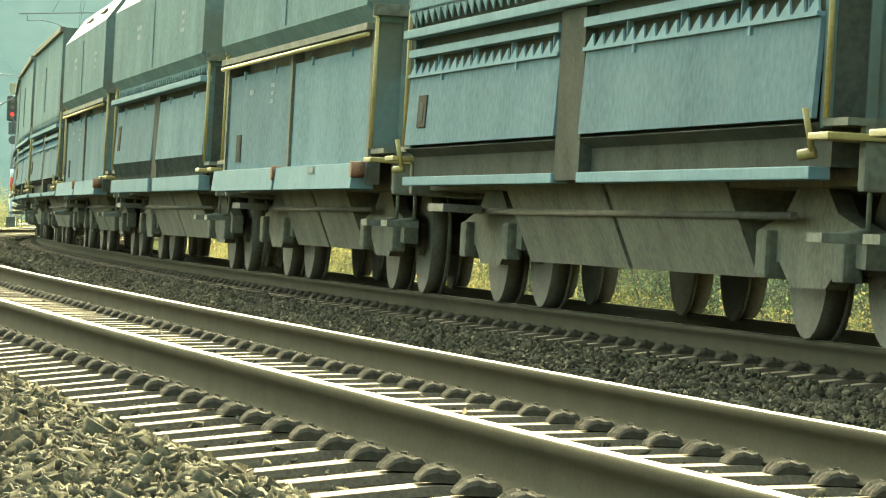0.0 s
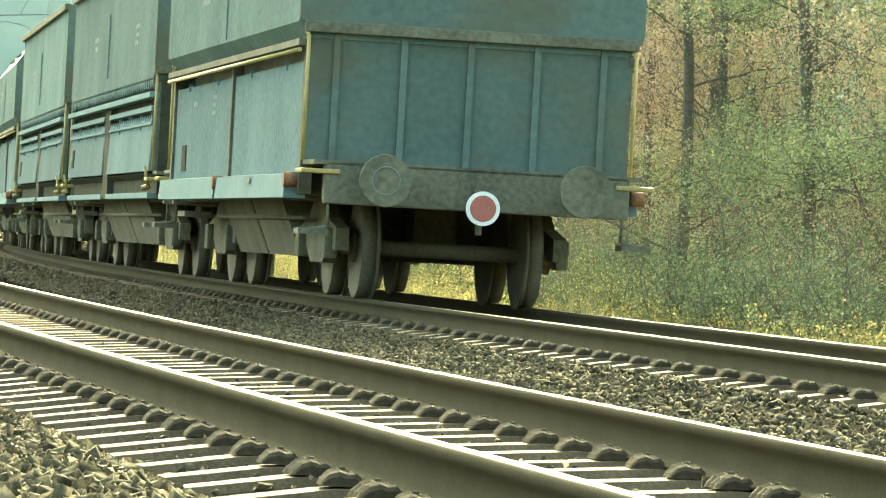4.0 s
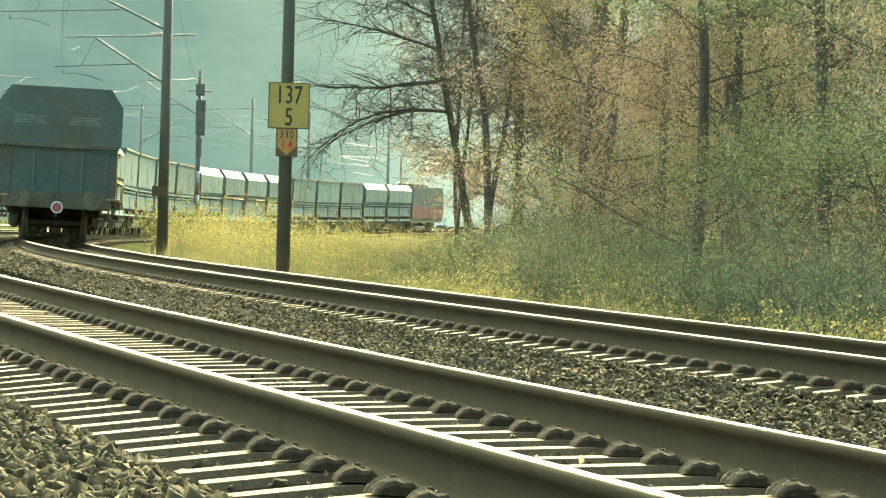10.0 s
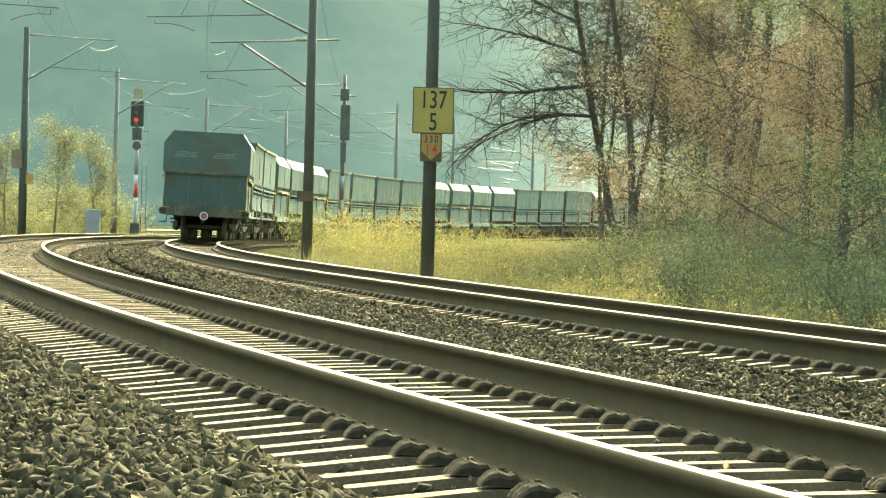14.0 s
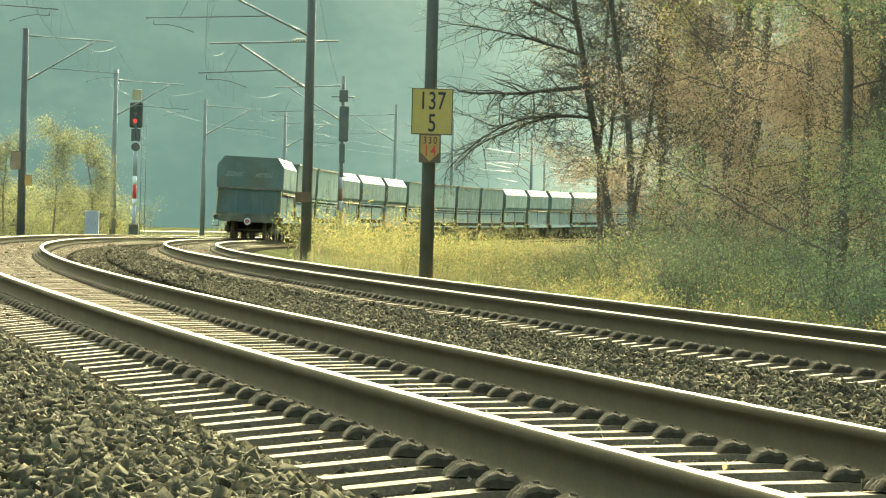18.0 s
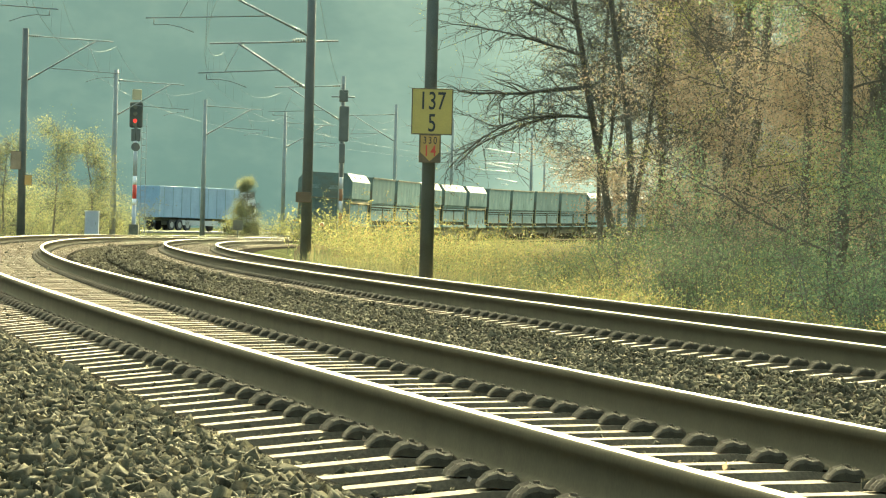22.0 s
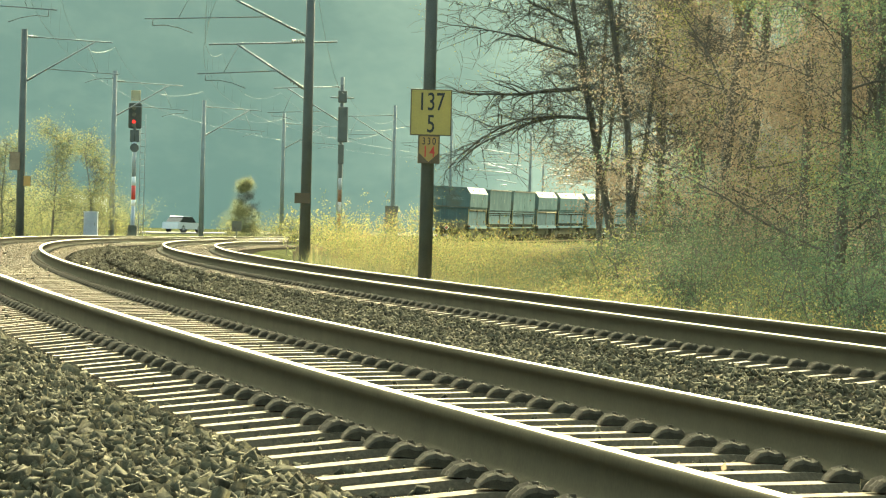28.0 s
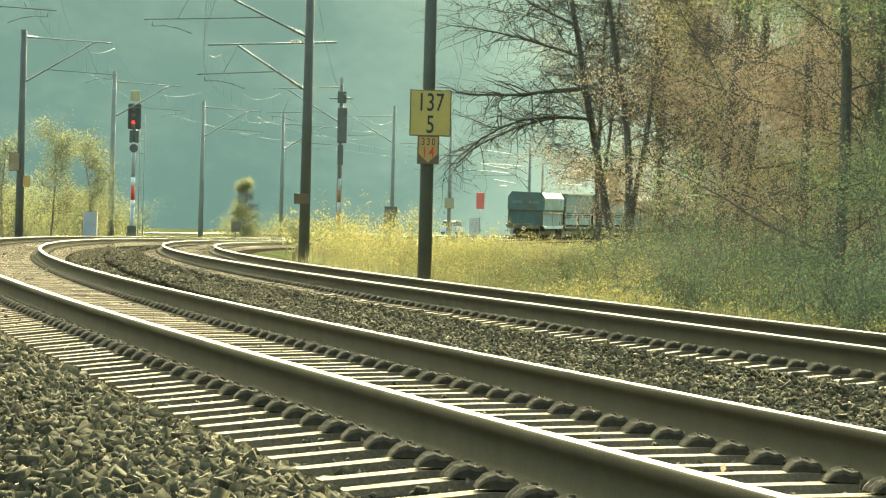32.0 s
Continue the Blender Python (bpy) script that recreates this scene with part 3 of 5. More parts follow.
def mesh_from(name, verts, faces, material, parent=None, label=""):
    me = bpy.data.meshes.new(name)
    me.from_pydata([tuple(v) for v in verts], [], faces)
    me.materials.append(material)
    ob = new(name, me)
    if parent:
        ob.parent = parent
    if label:
        ob["label"] = label
    return ob


def bar(V, F, a, b, r0, r1, n):
    """Adds a tapered bar to vertex and face lists."""
    d = (b - a)
    if d.length < 1e-5:
        return
    q = d.to_track_quat("Z", "Y")
    k = len(V)
    for c, r in ((a, r0), (b, r1)):
        for i in range(n):
            t = 2 * math.pi * i / n
            V.append(c + q @ Vector((r * math.cos(t), r * math.sin(t), 0)))
    for i in range(n):
        j = (i + 1) % n
        F.append((k + i, k + j, k + n + j, k + n + i))


def grow(V, F, rng, p, d, length, r, n, segs, wob, lift, out):
    """A wandering tapered branch; appends its joints to out."""
    step = length / segs
    for i in range(segs):
        d = (d + Vector((rng.gauss(0, wob), rng.gauss(0, wob), rng.gauss(0, wob) + lift))).normalized()
        q = p + d * step
        bar(V, F, p, q, r * (1 - i / segs * 0.7), r * (1 - (i + 1) / segs * 0.7), n)
        p = q
        out.append((p.copy(), d.copy(), r * (1 - (i + 1) / segs * 0.7)))


def leaf_mesh(name, spots, per, spread, size, rng, material, parent, label=""):
    """Kite-shaped leaves scattered about the given places."""
    if not spots:
        return None
    gen = np.random.default_rng(rng.randrange(1 << 30))
    c = np.repeat(np.array([tuple(p) for p in spots]), per, axis=0)
    n = len(c)
    c = c + gen.normal(0, spread, (n, 3))
    a = gen.normal(0, 1, (n, 3))
    a /= np.linalg.norm(a, axis=1)[:, None]
    b = np.cross(a, gen.normal(0, 1, (n, 3)))
    b /= np.linalg.norm(b, axis=1)[:, None]
    s = size * gen.uniform(0.6, 1.3, (n, 1))
    v = np.stack([c - a * s * 0.5, c + b * s * 0.32 - a * s * 0.05, c + a * s * 0.55, c - b * s * 0.32 - a * s * 0.05], 1).reshape(-1, 3)
    me = bpy.data.meshes.new(name)
    me.vertices.add(4 * n)
    me.vertices.foreach_set("co", v.ravel())
    me.loops.add(4 * n)
    me.loops.foreach_set("vertex_index", np.arange(4 * n))
    me.polygons.add(n)
    me.polygons.foreach_set("loop_start", np.arange(0, 4 * n, 4))
    me.update(calc_edges=True)
    me.materials.append(material)
    ob = new(name, me)
    ob.parent = parent
    if label:
        ob["label"] = label
    return ob


def tree(seed, height, r, leaf, per, low=1.4, lean=(0, 0), limbs=20, reach=3.0, label="", droop=0.0, lsize=0.046, size2=1.0, wob=0.13, thin=1.0, twigs=2, boughs=(), cone=False):
    """boughs: height, bearing, rise, length, radius and bend of the heavy arching ones."""
    rng = random.Random(seed)
    top = empty("forest_tree")
    tagged(top, label, "tree", "forest edge trees")
    V, F, trunk = [], [], []
    d = Vector((lean[0], lean[1], 1)).normalized()
    grow(V, F, rng, Vector((0, 0, -0.3)), d, height, r, 9, 16, 0.035, 0.005, trunk)
    mesh_from("trunk", V, F, M_BARK, top)
    V, F, spots, limbs_of = [], [], [], []
    cand = [t for t in trunk if t[0].z > low]
    for k in range(limbs):
        z = low + (height * 0.95 - low) * (k + rng.random()) / limbs
        t = min(cand, key=lambda c: abs(c[0].z - z))
        i = trunk.index(t)
        below = trunk[i - 1][0] if i else t[0]
        p = below.lerp(t[0], rng.random())
        az = rng.uniform(0, 2 * math.pi)
        ln = reach * rng.uniform(0.6, 1.15) * (1.15 - 0.5 * z / height)
        if cone:
            ln = reach * (1.08 - z / height) * rng.uniform(0.85, 1.1)
        limb = []
        grow(V, F, rng, p, Vector((math.cos(az), math.sin(az), rng.uniform(0.1, 0.7) - droop)), ln, t[2] * thin * rng.uniform(0.14, 0.27), 5, 9, wob, 0.03 - droop * 0.25, limb)
        limbs_of.append(limb[1:])
    for z, az, rise, ln, rad, bend in boughs:
        t = min(cand, key=lambda c: abs(c[0].z - z))
        limb = []
        grow(V, F, rng, t[0], Vector((math.cos(radians(az)), math.sin(radians(az)), rise)), ln, rad, 6, 14, 0.05, bend, limb)
        limbs_of.append(limb[2:])
    for limb in limbs_of:
        for q, dd, rr in limb:
            for _ in range(twigs):
                tw = []
                side = Vector((rng.gauss(0, 1), rng.gauss(0, 1), rng.gauss(0, 0.6)))
                grow(V, F, rng, q, (dd * 0.7 + side.normalized()).normalized(), rng.uniform(0.6, 1.3) * size2, max(0.007, rr * 0.5), 4, 4, 0.2, -droop * 0.2, tw)
                for q2, d2, r2 in tw[0:]:
                    fine = []
                    side = Vector((rng.gauss(0, 1), rng.gauss(0, 1), rng.gauss(0, 0.7)))
                    grow(V, F, rng, q2, (d2 * 0.6 + side.normalized()).normalized(), rng.uniform(0.25, 0.55) * size2, 0.0055, 3, 2, 0.2, -droop * 0.2, fine)
                    spots += [f[0] for f in fine]
    mesh_from("branchwork", V, F, M_TWIG, top)
    if per >= 1:
        spots = [s for s in spots if noise.noise((s.x * 0.6, s.y * 0.6, s.z * 0.95 + seed * 7.3)) > 0.0]
        leaf_mesh("crown", spots, int(per * 2.9), 0.15, lsize, rng, leaf, top)
    else:
        leaf_mesh("crown", [s for s in spots if rng.random() < per], 1, 0.08, lsize, rng, leaf, top)
    return top


def bush(seed, w, h, leaf, count, label, lsize=0.05, cat="bush", name="bush"):
    rng = random.Random(seed)
    top = empty(name)
    tagged(top, label, cat, "lineside bushes")
    V, F, spots = [], [], []
    for k in range(max(9, int(14 * w))):
        p = Vector((rng.gauss(0, w * 0.2), rng.gauss(0, w * 0.2), -0.05))
        d = Vector((rng.gauss(0, 0.35), rng.gauss(0, 0.35), 1)).normalized()
        st = []
        grow(V, F, rng, p, d, h * rng.uniform(0.55, 1.05), 0.014, 4, 6, 0.12, 0.0, st)
        for q, dd, rr in st[1:]:
            for _ in range(2):
                tw = []
                grow(V, F, rng, q, Vector((rng.gauss(0, 1), rng.gauss(0, 1), rng.gauss(0.3, 0.5))).normalized(), rng.uniform(0.2, 0.5) * w, 0.005, 3, 2, 0.2, 0.05, tw)
                spots += [t[0] for t in tw]
    mesh_from("stemwork", V, F, M_TWIG, top)
    per = max(1, round(count / max(1, len(spots))))
    leaf_mesh("foliage", spots, per, 0.11 * w, lsize, rng, leaf, top)
    return top


def plant_at(ob, s, off, turn, sc=1.0, sink=0.0):
    p = beside(s, off)
    return Matrix.Translation((p.x, p.y, land(s, off) - sink)) @ pose(0, 0, 0, 0, 0, turn), sc


def build_forest():
    rng = random.Random(11)
    kinds = [
        tree(1, 13.5, 0.10, L_RUST, 11, 1.0, (0.02, 0), 24, 3.1, "tall beech tree with thin rust-brown autumn leaves"),
        tree(2, 14.5, 0.11, L_GREEN, 10, 1.2, (-0.03, 0.02), 24, 3.2, "tall deciduous tree with green and yellowing leaves"),
        tree(3, 12.5, 0.14, L_YELLOW, 9, 0.8, (0.03, 0.01), 22, 2.8, "slender deciduous tree with yellow autumn leaves"),
        tree(4, 15.0, 0.125, L_RUST, 11, 1.2, (0.0, -0.02), 24, 3.4, "stout beech tree with rust-brown autumn leaves"),
        tree(5, 11.0, 0.11, L_GREEN, 8, 0.7, (0.05, 0.0), 22, 2.6, "young deciduous tree with dull green leaves"),
    ]
    used = set()
    rows = []
    for lo, hi, step in ((-13.0, -16.5, 3.0), (-18.0, -25.0, 3.0), (-27.0, -42.0, 4.5)):
        s = 30.0
        while s < 108 + (-lo - 13) * 0.3:
            rows.append((s + rng.uniform(-0.8, 0.8), rng.uniform(hi, lo)))
            s += step
    for i, (s, off) in enumerate(rows):
        p = beside(s, off)
        if p.x - 1.7 < 0.037 * p.y:
            continue
        k = rng.choice((0, 3, 0, 3, 0, 2)) if s > 62 else rng.choice((1, 4, 1, 2, 0, 3, 0, 3))
        m, _ = plant_at(None, s, off, rng.uniform(0, 360))
        m = m @ pose(0, 0, 0, rng.uniform(-3, 3), rng.uniform(-3, 3), 0)
        if k not in used:
            kinds[k].matrix_basis = m
            used.add(k)
        else:
            copy_thing(kinds[k], m)
    # the half-bare trees at the end of the wood
    bare = tree(21, 12.0, 0.105, L_YELLOW, 0.55, 3.0, (-0.205, 0.0), 44, 3.6, "leaning half-bare tree with dark drooping boughs", 0.12, 0.036, 1.0, 0.085, 0.8, 3,
                boughs=((2.9, 178, 0.05, 3.9, 0.042, -0.085), (3.7, 170, 0.18, 3.6, 0.045, -0.075), (4.15, 183, -0.22, 3.0, 0.06, 0.06), (4.6, 176, 0.3, 3.2, 0.04, -0.02), (5.3, 168, 0.45, 3.2, 0.04, 0.0)))
    bare.matrix_basis = pose(4.12, 112, 0.85)
    bare2 = tree(22, 13.0, 0.1, L_YELLOW, 0.6, 2.2, (-0.07, 0.0), 20, 2.8, "slim half-bare tree with a few yellow leaves", 0.05, 0.036, 0.9, 0.1, 0.9, 3)
    bare2.matrix_basis = pose(4.35, 110, 0.85)
    slant = tree(25, 12.0, 0.06, L_YELLOW, 0.6, 3.2, (-0.02, 0.0), 30, 2.6, "slim half-bare young tree with lacy drooping twigs", 0.14, 0.036, 1.0, 0.085, 0.9, 3)
    slant.matrix_basis = pose(3.9, 117, 0.9)
    bare3 = tree(23, 11.0, 0.05, L_YELLOW, 0.4, 1.8, (0.01, 0.0), 18, 2.0, "thin half-bare young tree", 0.05, 0.05)
    bare3.matrix_basis = pose(3.72, 116, 0.9)
    bare4 = tree(24, 12.0, 0.075, L_RUST, 0.3, 2.0, (0.0, 0.0), 18, 2.2, "thin young tree with sparse rusty leaves", 0.05, 0.036)
    bare4.matrix_basis = pose(4.42, 113, 0.9)
    for k, x, y, turn in ((0, 5.35, 119, 40), (3, 6.1, 115, 200), (0, 5.75, 126, 310), (3, 7.2, 122, 90), (0, 6.7, 108, 150)):
        copy_thing(kinds[k], pose(x, y, 0.9, 2, -2, turn))
    # undergrowth along the edge of the wood
    bs = [bush(31, 1.3, 1.9, L_BRAMBLE, 5200, "tangled green undergrowth bush at the edge of the wood", 0.034),
          bush(32, 1.1, 1.5, L_BRAMBLE, 4200, "dense dull-green bramble bush", 0.034),
          bush(33, 1.0, 1.3, L_YELLOW, 2400, "low bush with yellow autumn leaves", 0.036),
          bush(34, 1.4, 2.3, L_RUST, 3600, "tall bush with russet leaves at the edge of the wood", 0.036)]
    used = set()
    for i in range(130):
        s = 22 + 88 * (i + rng.random()) / 130
        off = rng.uniform(-15.5, -9.6) if s < 74 else rng.uniform(-17, -11.5)
        k = rng.choice((0, 0, 0, 1, 1, 1, 2, 2, 3))
        m, _ = plant_at(None, s, off, rng.uniform(0, 360))
        sc = rng.uniform(0.5, 1.15)
        p = beside(s, off)
        if p.x / p.y < 0.0335 + 0.009 * sc:
            continue
        if k not in used:
            bs[k].matrix_basis = m
            used.add(k)
        else:
            copy_thing(bs[k], m @ Matrix.Diagonal((sc * rng.uniform(0.85, 1.2), sc * rng.uniform(0.85, 1.2), sc, 1)))
    # a mound of scrub rising to the feet of the half-bare trees
    for i in range(34):
        y = rng.uniform(88, 112)
        f = (i + rng.random()) / 34
        x = (0.018 + 0.022 * f) * y
        sc = 0.3 + 0.42 * f + rng.uniform(-0.08, 0.08)
        copy_thing(bs[rng.choice((0, 1, 1, 2, 3))], pose(x, y, 0.25, 0, 0, rng.uniform(0, 360)) @ Matrix.Diagonal((sc * 1.2, sc * 1.2, sc, 1)))
    # tall thicket inside the wood
    th = [bush(36, 2.2, 3.4, L_GREEN, 4200, "tall green thicket inside the wood", 0.048), bush(37, 2.0, 3.0, L_RUST, 3600, "tall russet thicket inside the wood", 0.048)]
    used = set()
    for i in range(70):
        s = 32 + 90 * (i + rng.random()) / 70
        off = rng.uniform(-30, -17)
        p = beside(s, off)
        if p.x / p.y < 0.037:
            continue
        k = rng.choice((0, 0, 1))
        m, _ = plant_at(None, s, off, rng.uniform(0, 360))
        if k not in used:
            th[k].matrix_basis = m
            used.add(k)
        else:
            copy_thing(th[k], m)
    # plants beyond the outer track
    left = [bush(41, 1.5, 3.2, L_PALE, 2600, "tall yellowing shrub by the outer track", 0.075),
            bush(42, 1.3, 2.6, L_YELLOW, 2000, "yellow autumn shrub by the outer track", 0.075)]
    used = set()
    for i in range(70):
        s = rng.uniform(196, 243)
        off = rng.uniform(5.0, 14)
        k = rng.choice((0, 0, 1))
        m, _ = plant_at(None, s, off, rng.uniform(0, 360))
        if k not in used:
            left[k].matrix_basis = m
            used.add(k)
        else:
            copy_thing(left[k], m)
    birch = tree(51, 5.3, 0.05, L_PALE, 1.4, 0.8, (0.0, 0.0), 16, 0.9, "slender young birch with pale yellow leaves", 0.0, 0.075, 0.7)
    birch.matrix_basis = pose(-17.2, 208, 1.0)
    copy_thing(birch, pose(-16.0, 215, 0.6, 0, 0, 80))
    copy_thing(birch, pose(-18.9, 204, 0.2, 0, 0, 200))
    fir = tree(52, 4.3, 0.05, L_PALE, 2, 0.2, (0.0, 0.0), 58, 1.35, "small bushy pale green tree standing alone", 0.1, 0.06, 0.32, cone=True)
    fir.matrix_basis = pose(-12.2, 292, 1.0)
    gold = bush(43, 1.6, 1.7, L_YELLOW, 1300, "golden autumn shrub beside a mast", 0.09)
    gold.matrix_basis = pose(-5.1, 178, 0.75)
    for x, y, z in ((-4.2, 186, 0.7), (-10.6, 300, 1.2), (-9.2, 310, 1.2), (-13.6, 305, 1.2), (-7.6, 320, 1.2)):
        copy_thing(gold, pose(x, y, z, 0, 0, x * 50))


def blades(name, n, s_rng, off_rng, h_rng, width, material, label, seed, dens=None):
    """Grass: bent tapering blades scattered over a strip beside the line."""
    gen = np.random.default_rng(seed)
    s = gen.uniform(*s_rng, n)
    o = gen.uniform(*off_rng, n)
    base = np.array([(*beside(a, b).xy, land(a, b) - 0.03) for a, b in zip(s, o)])
    clump = np.array([noise.noise((a * 0.5, b * 0.9, seed * 3.1)) for a, b in zip(s, o)])
    fine = np.array([noise.noise((a * 1.7, b * 2.3, seed * 1.7)) for a, b in zip(s, o)])
    h = gen.uniform(*h_rng, n) * (0.72 + 0.75 * clump + 0.45 * fine)
    keep = h > 0.08
    base, h = base[keep], h[keep]
    n = len(h)
    az = gen.uniform(0, 2 * np.pi, n)
    lean = gen.uniform(0.1, 0.55, n) * h
    dx, dy = np.cos(az), np.sin(az)
    w = width * gen.uniform(0.6, 1.3, n)
    sx, sy = -dy * w, dx * w
    z0 = np.zeros(n)

    def at(k, lx, zz, side):
        return np.stack([base[:, 0] + dx * lean * lx + sx * side, base[:, 1] + dy * lean * lx + sy * side, base[:, 2] + h * zz], 1)
    v = np.stack([at(0, 0, 0, -1), at(0, 0, 0, 1), at(0, 0.35, 0.6, 0.8), at(0, 0.35, 0.6, -0.8), at(0, 1.0, 1.0, 0)], 1).reshape(-1, 3)
    i = np.arange(n) * 5
    faces = [(a, a + 1, a + 2, a + 3) for a in i.tolist()] + [(a + 3, a + 2, a + 4) for a in i.tolist()]
    me = bpy.data.meshes.new(name)
    me.from_pydata(v.tolist(), [], faces)
    me.materials.append(material)
    ob = new(name, me)
    tagged(ob, label, "grass", kind="stuff")
    return ob


def weeds(name, n, s_rng, off_rng, h_rng, material, label, seed, size=0.07):
    """Tall weeds: thin stems with small leaves and ragged heads."""
    rng = random.Random(seed)
    V, F, spots = [], [], []
    for _ in range(n):
        s, o = rng.uniform(*s_rng), rng.uniform(*off_rng)
        if noise.noise((s * 0.22, o * 0.45, seed)) < -0.02:
            continue
        p = beside(s, o)
        p.z = land(s, o)
        h = rng.uniform(*h_rng) * (0.7 + 0.9 * max(0.0, noise.noise((s * 0.3, o * 0.6, seed + 4))))
        out = []
        grow(V, F, rng, p, Vector((rng.gauss(0, 0.12), rng.gauss(0, 0.12), 1)), h, 0.007, 3, 5, 0.07, 0.02, out)
        for k, (q, d, r) in enumerate(out):
            for _ in range(2 + (k > 2) * 2):
                spots.append(q + Vector((rng.gauss(0, 0.05), rng.gauss(0, 0.05), rng.gauss(0, 0.08))))
    top = mesh_from(name, V, F, L_GRASS)
    tagged(top, label, "weeds", kind="stuff")
    ob = leaf_mesh("weed_leaves", spots, 4, 0.06, size, rng, material, top)
    tagged(ob, kind="stuff")


build_forest()
blades("edge_grass", 15000, (14, 72), (-9.2, -7.4), (0.2, 0.55), 0.006, L_GRASS, "thin dry grass along the ballast edge", 15)
blades("meadow_grass", 11000, (60, 122), (-12.8, -7.5), (0.3, 0.95), 0.007, L_GRASS, "tall straw-yellow autumn grass beside the track", 5)
blades("green_meadow_grass", 22000, (55, 122), (-13.5, -7.5), (0.2, 0.7), 0.008, L_OLIVE, "dull green grass among the straw beside the track", 25)
blades("far_meadow_grass", 30000, (100, 330), (-18, -9.3), (0.5, 1.0), 0.014, L_GRASS, "straw-yellow meadow grass along the curve", 6)
blades("outer_grass", 18000, (150, 243), (4.0, 20), (0.5, 1.2), 0.014, L_GRASS, "yellowing grass beyond the outer track", 7)
blades("low_outer_grass", 16000, (243, 340), (4.0, 26), (0.25, 0.6), 0.016, L_GRASS, "low yellowing grass beyond the curve", 17)
weeds("tall_weeds", 1900, (62, 135), (-12.8, -8.0), (0.6, 1.8), L_WEED, "tall yellow-green weeds and dry flower stalks", 8, 0.038)
weeds("olive_weeds", 2000, (50, 128), (-13.8, -8.4), (0.5, 1.4), L_OLIVE, "dull green leafy weeds among dry grass", 28, 0.04)
weeds("verge_weeds", 420, (100, 130), (-11.0, -8.4), (1.2, 2.4), L_WEED, "tall leafy golden weeds standing beside the track", 29, 0.05)
weeds("edge_weeds", 1100, (14, 68), (-9.8, -7.6), (0.3, 0.9), L_WEED, "weeds and dry stalks along the ballast edge", 9, 0.034)
weeds("far_weeds", 1400, (110, 300), (-16, -9.3), (0.7, 1.5), L_WEED, "tall yellowing weeds along the curve", 10, 0.045)
weeds("outer_weeds", 1700, (192, 243), (4.6, 13), (1.0, 2.5), L_PALE, "tall pale weeds beyond the outer track", 12, 0.065)

# ---------------------------------------------------------------- loose stones of the ballast
def stones(name, n, s_rng, off_rng, size, seed, lift=0.0, power=1.0, skip=None):
    gen = np.random.default_rng(seed)
    s = s_rng[0] + (s_rng[1] - s_rng[0]) * gen.uniform(0, 1, n) ** power
    o = gen.uniform(*off_rng, n)
    if skip is not None:
        k = skip(s, o)
        s, o = s[k], o[k]
        n = len(s)
    c = np.array([(*beside(a, b).xy, bed_height(a, b)) for a, b in zip(s.tolist(), o.tolist())])
    c[:, 2] += lift + gen.uniform(-0.012, 0.018, n)
    shape = np.array([(x, y, z) for x in (-1, 1) for y in (-1, 1) for z in (-1, 1)], float)
    quads = np.array([(0, 1, 3, 2), (4, 6, 7, 5), (0, 4, 5, 1), (2, 3, 7, 6), (0, 2, 6, 4), (1, 5, 7, 3)])
    v = shape[None] * gen.uniform(0.45, 1.0, (n, 8, 1)) + gen.normal(0, 0.14, (n, 8, 3))
    v = v * (gen.uniform(0.55, 1.25, (n, 1, 3)) * np.array([1, 1, 0.62]))
    q = gen.normal(0, 1, (n, 4))
    q[:, 1:3] *= 0.6
    q /= np.linalg.norm(q, axis=1)[:, None]
    w, x, y, z = q.T
    R = np.stack([1 - 2 * (y * y + z * z), 2 * (x * y - z * w), 2 * (x * z + y * w), 2 * (x * y + z * w), 1 - 2 * (x * x + z * z), 2 * (y * z - x * w), 2 * (x * z - y * w), 2 * (y * z + x * w), 1 - 2 * (x * x + y * y)], 1).reshape(n, 3, 3)
    v = np.einsum("nij,nkj->nki", R, v) * (size * gen.lognormal(0, 0.28, (n, 1, 1))) + c[:, None, :]
    f = (quads[None] + (np.arange(n) * 8)[:, None, None]).reshape(-1)
    me = bpy.data.meshes.new(name)
    me.vertices.add(8 * n)
    me.vertices.foreach_set("co", v.ravel())
    me.loops.add(24 * n)
    me.loops.foreach_set("vertex_index", f)
    me.polygons.add(6 * n)
    me.polygons.foreach_set("loop_start", np.arange(0, 24 * n, 4))
    me.update(calc_edges=True)
    me.materials.append(M_STONE)
    ob = new(name, me)
    tagged(ob, "loose angular grey-brown crushed stones", "ballast stones", kind="stuff")


def crib(s, o):
    """Only between the sleepers."""
    ph = ((s - PHASE) / SPACING) % 1.0
    return (ph > 0.24) & (ph < 0.76)


stones("shoulder_stones", 64000, (-13, 22), (1.34, 3.1), 0.0188, 1, 0.0, 1.2)
stones("near_shoulder_stones", 16000, (-45, -13), (1.34, 4.0), 0.026, 21)
stones("near_middle_stones", 9000, (-45, -4), (-3.16, -1.4), 0.028, 22)
stones("near_crib_stones", 9000, (-45, -12), (-1.3, 1.3), 0.02, 23, -0.006, 1.0, crib)
stones("far_shoulder_stones", 16000, (22, 100), (1.34, 2.9), 0.024, 2)
stones("middle_stones", 64000, (-4, 48), (-3.18, -1.4), 0.019, 3)
stones("far_middle_stones", 20000, (48, 150), (-3.16, -1.4), 0.032, 4)
stones("crib_stones", 16000, (-12, 40), (-1.3, 1.3), 0.014, 5, -0.006, 1.0, crib)
stones("inner_crib_stones", 9000, (2, 50), (-5.8, -3.2), 0.014, 6, -0.006, 1.0, crib)
stones("far_crib_stones", 9000, (40, 150), (-1.25, 1.25), 0.024, 15, -0.01, 1.2, crib)
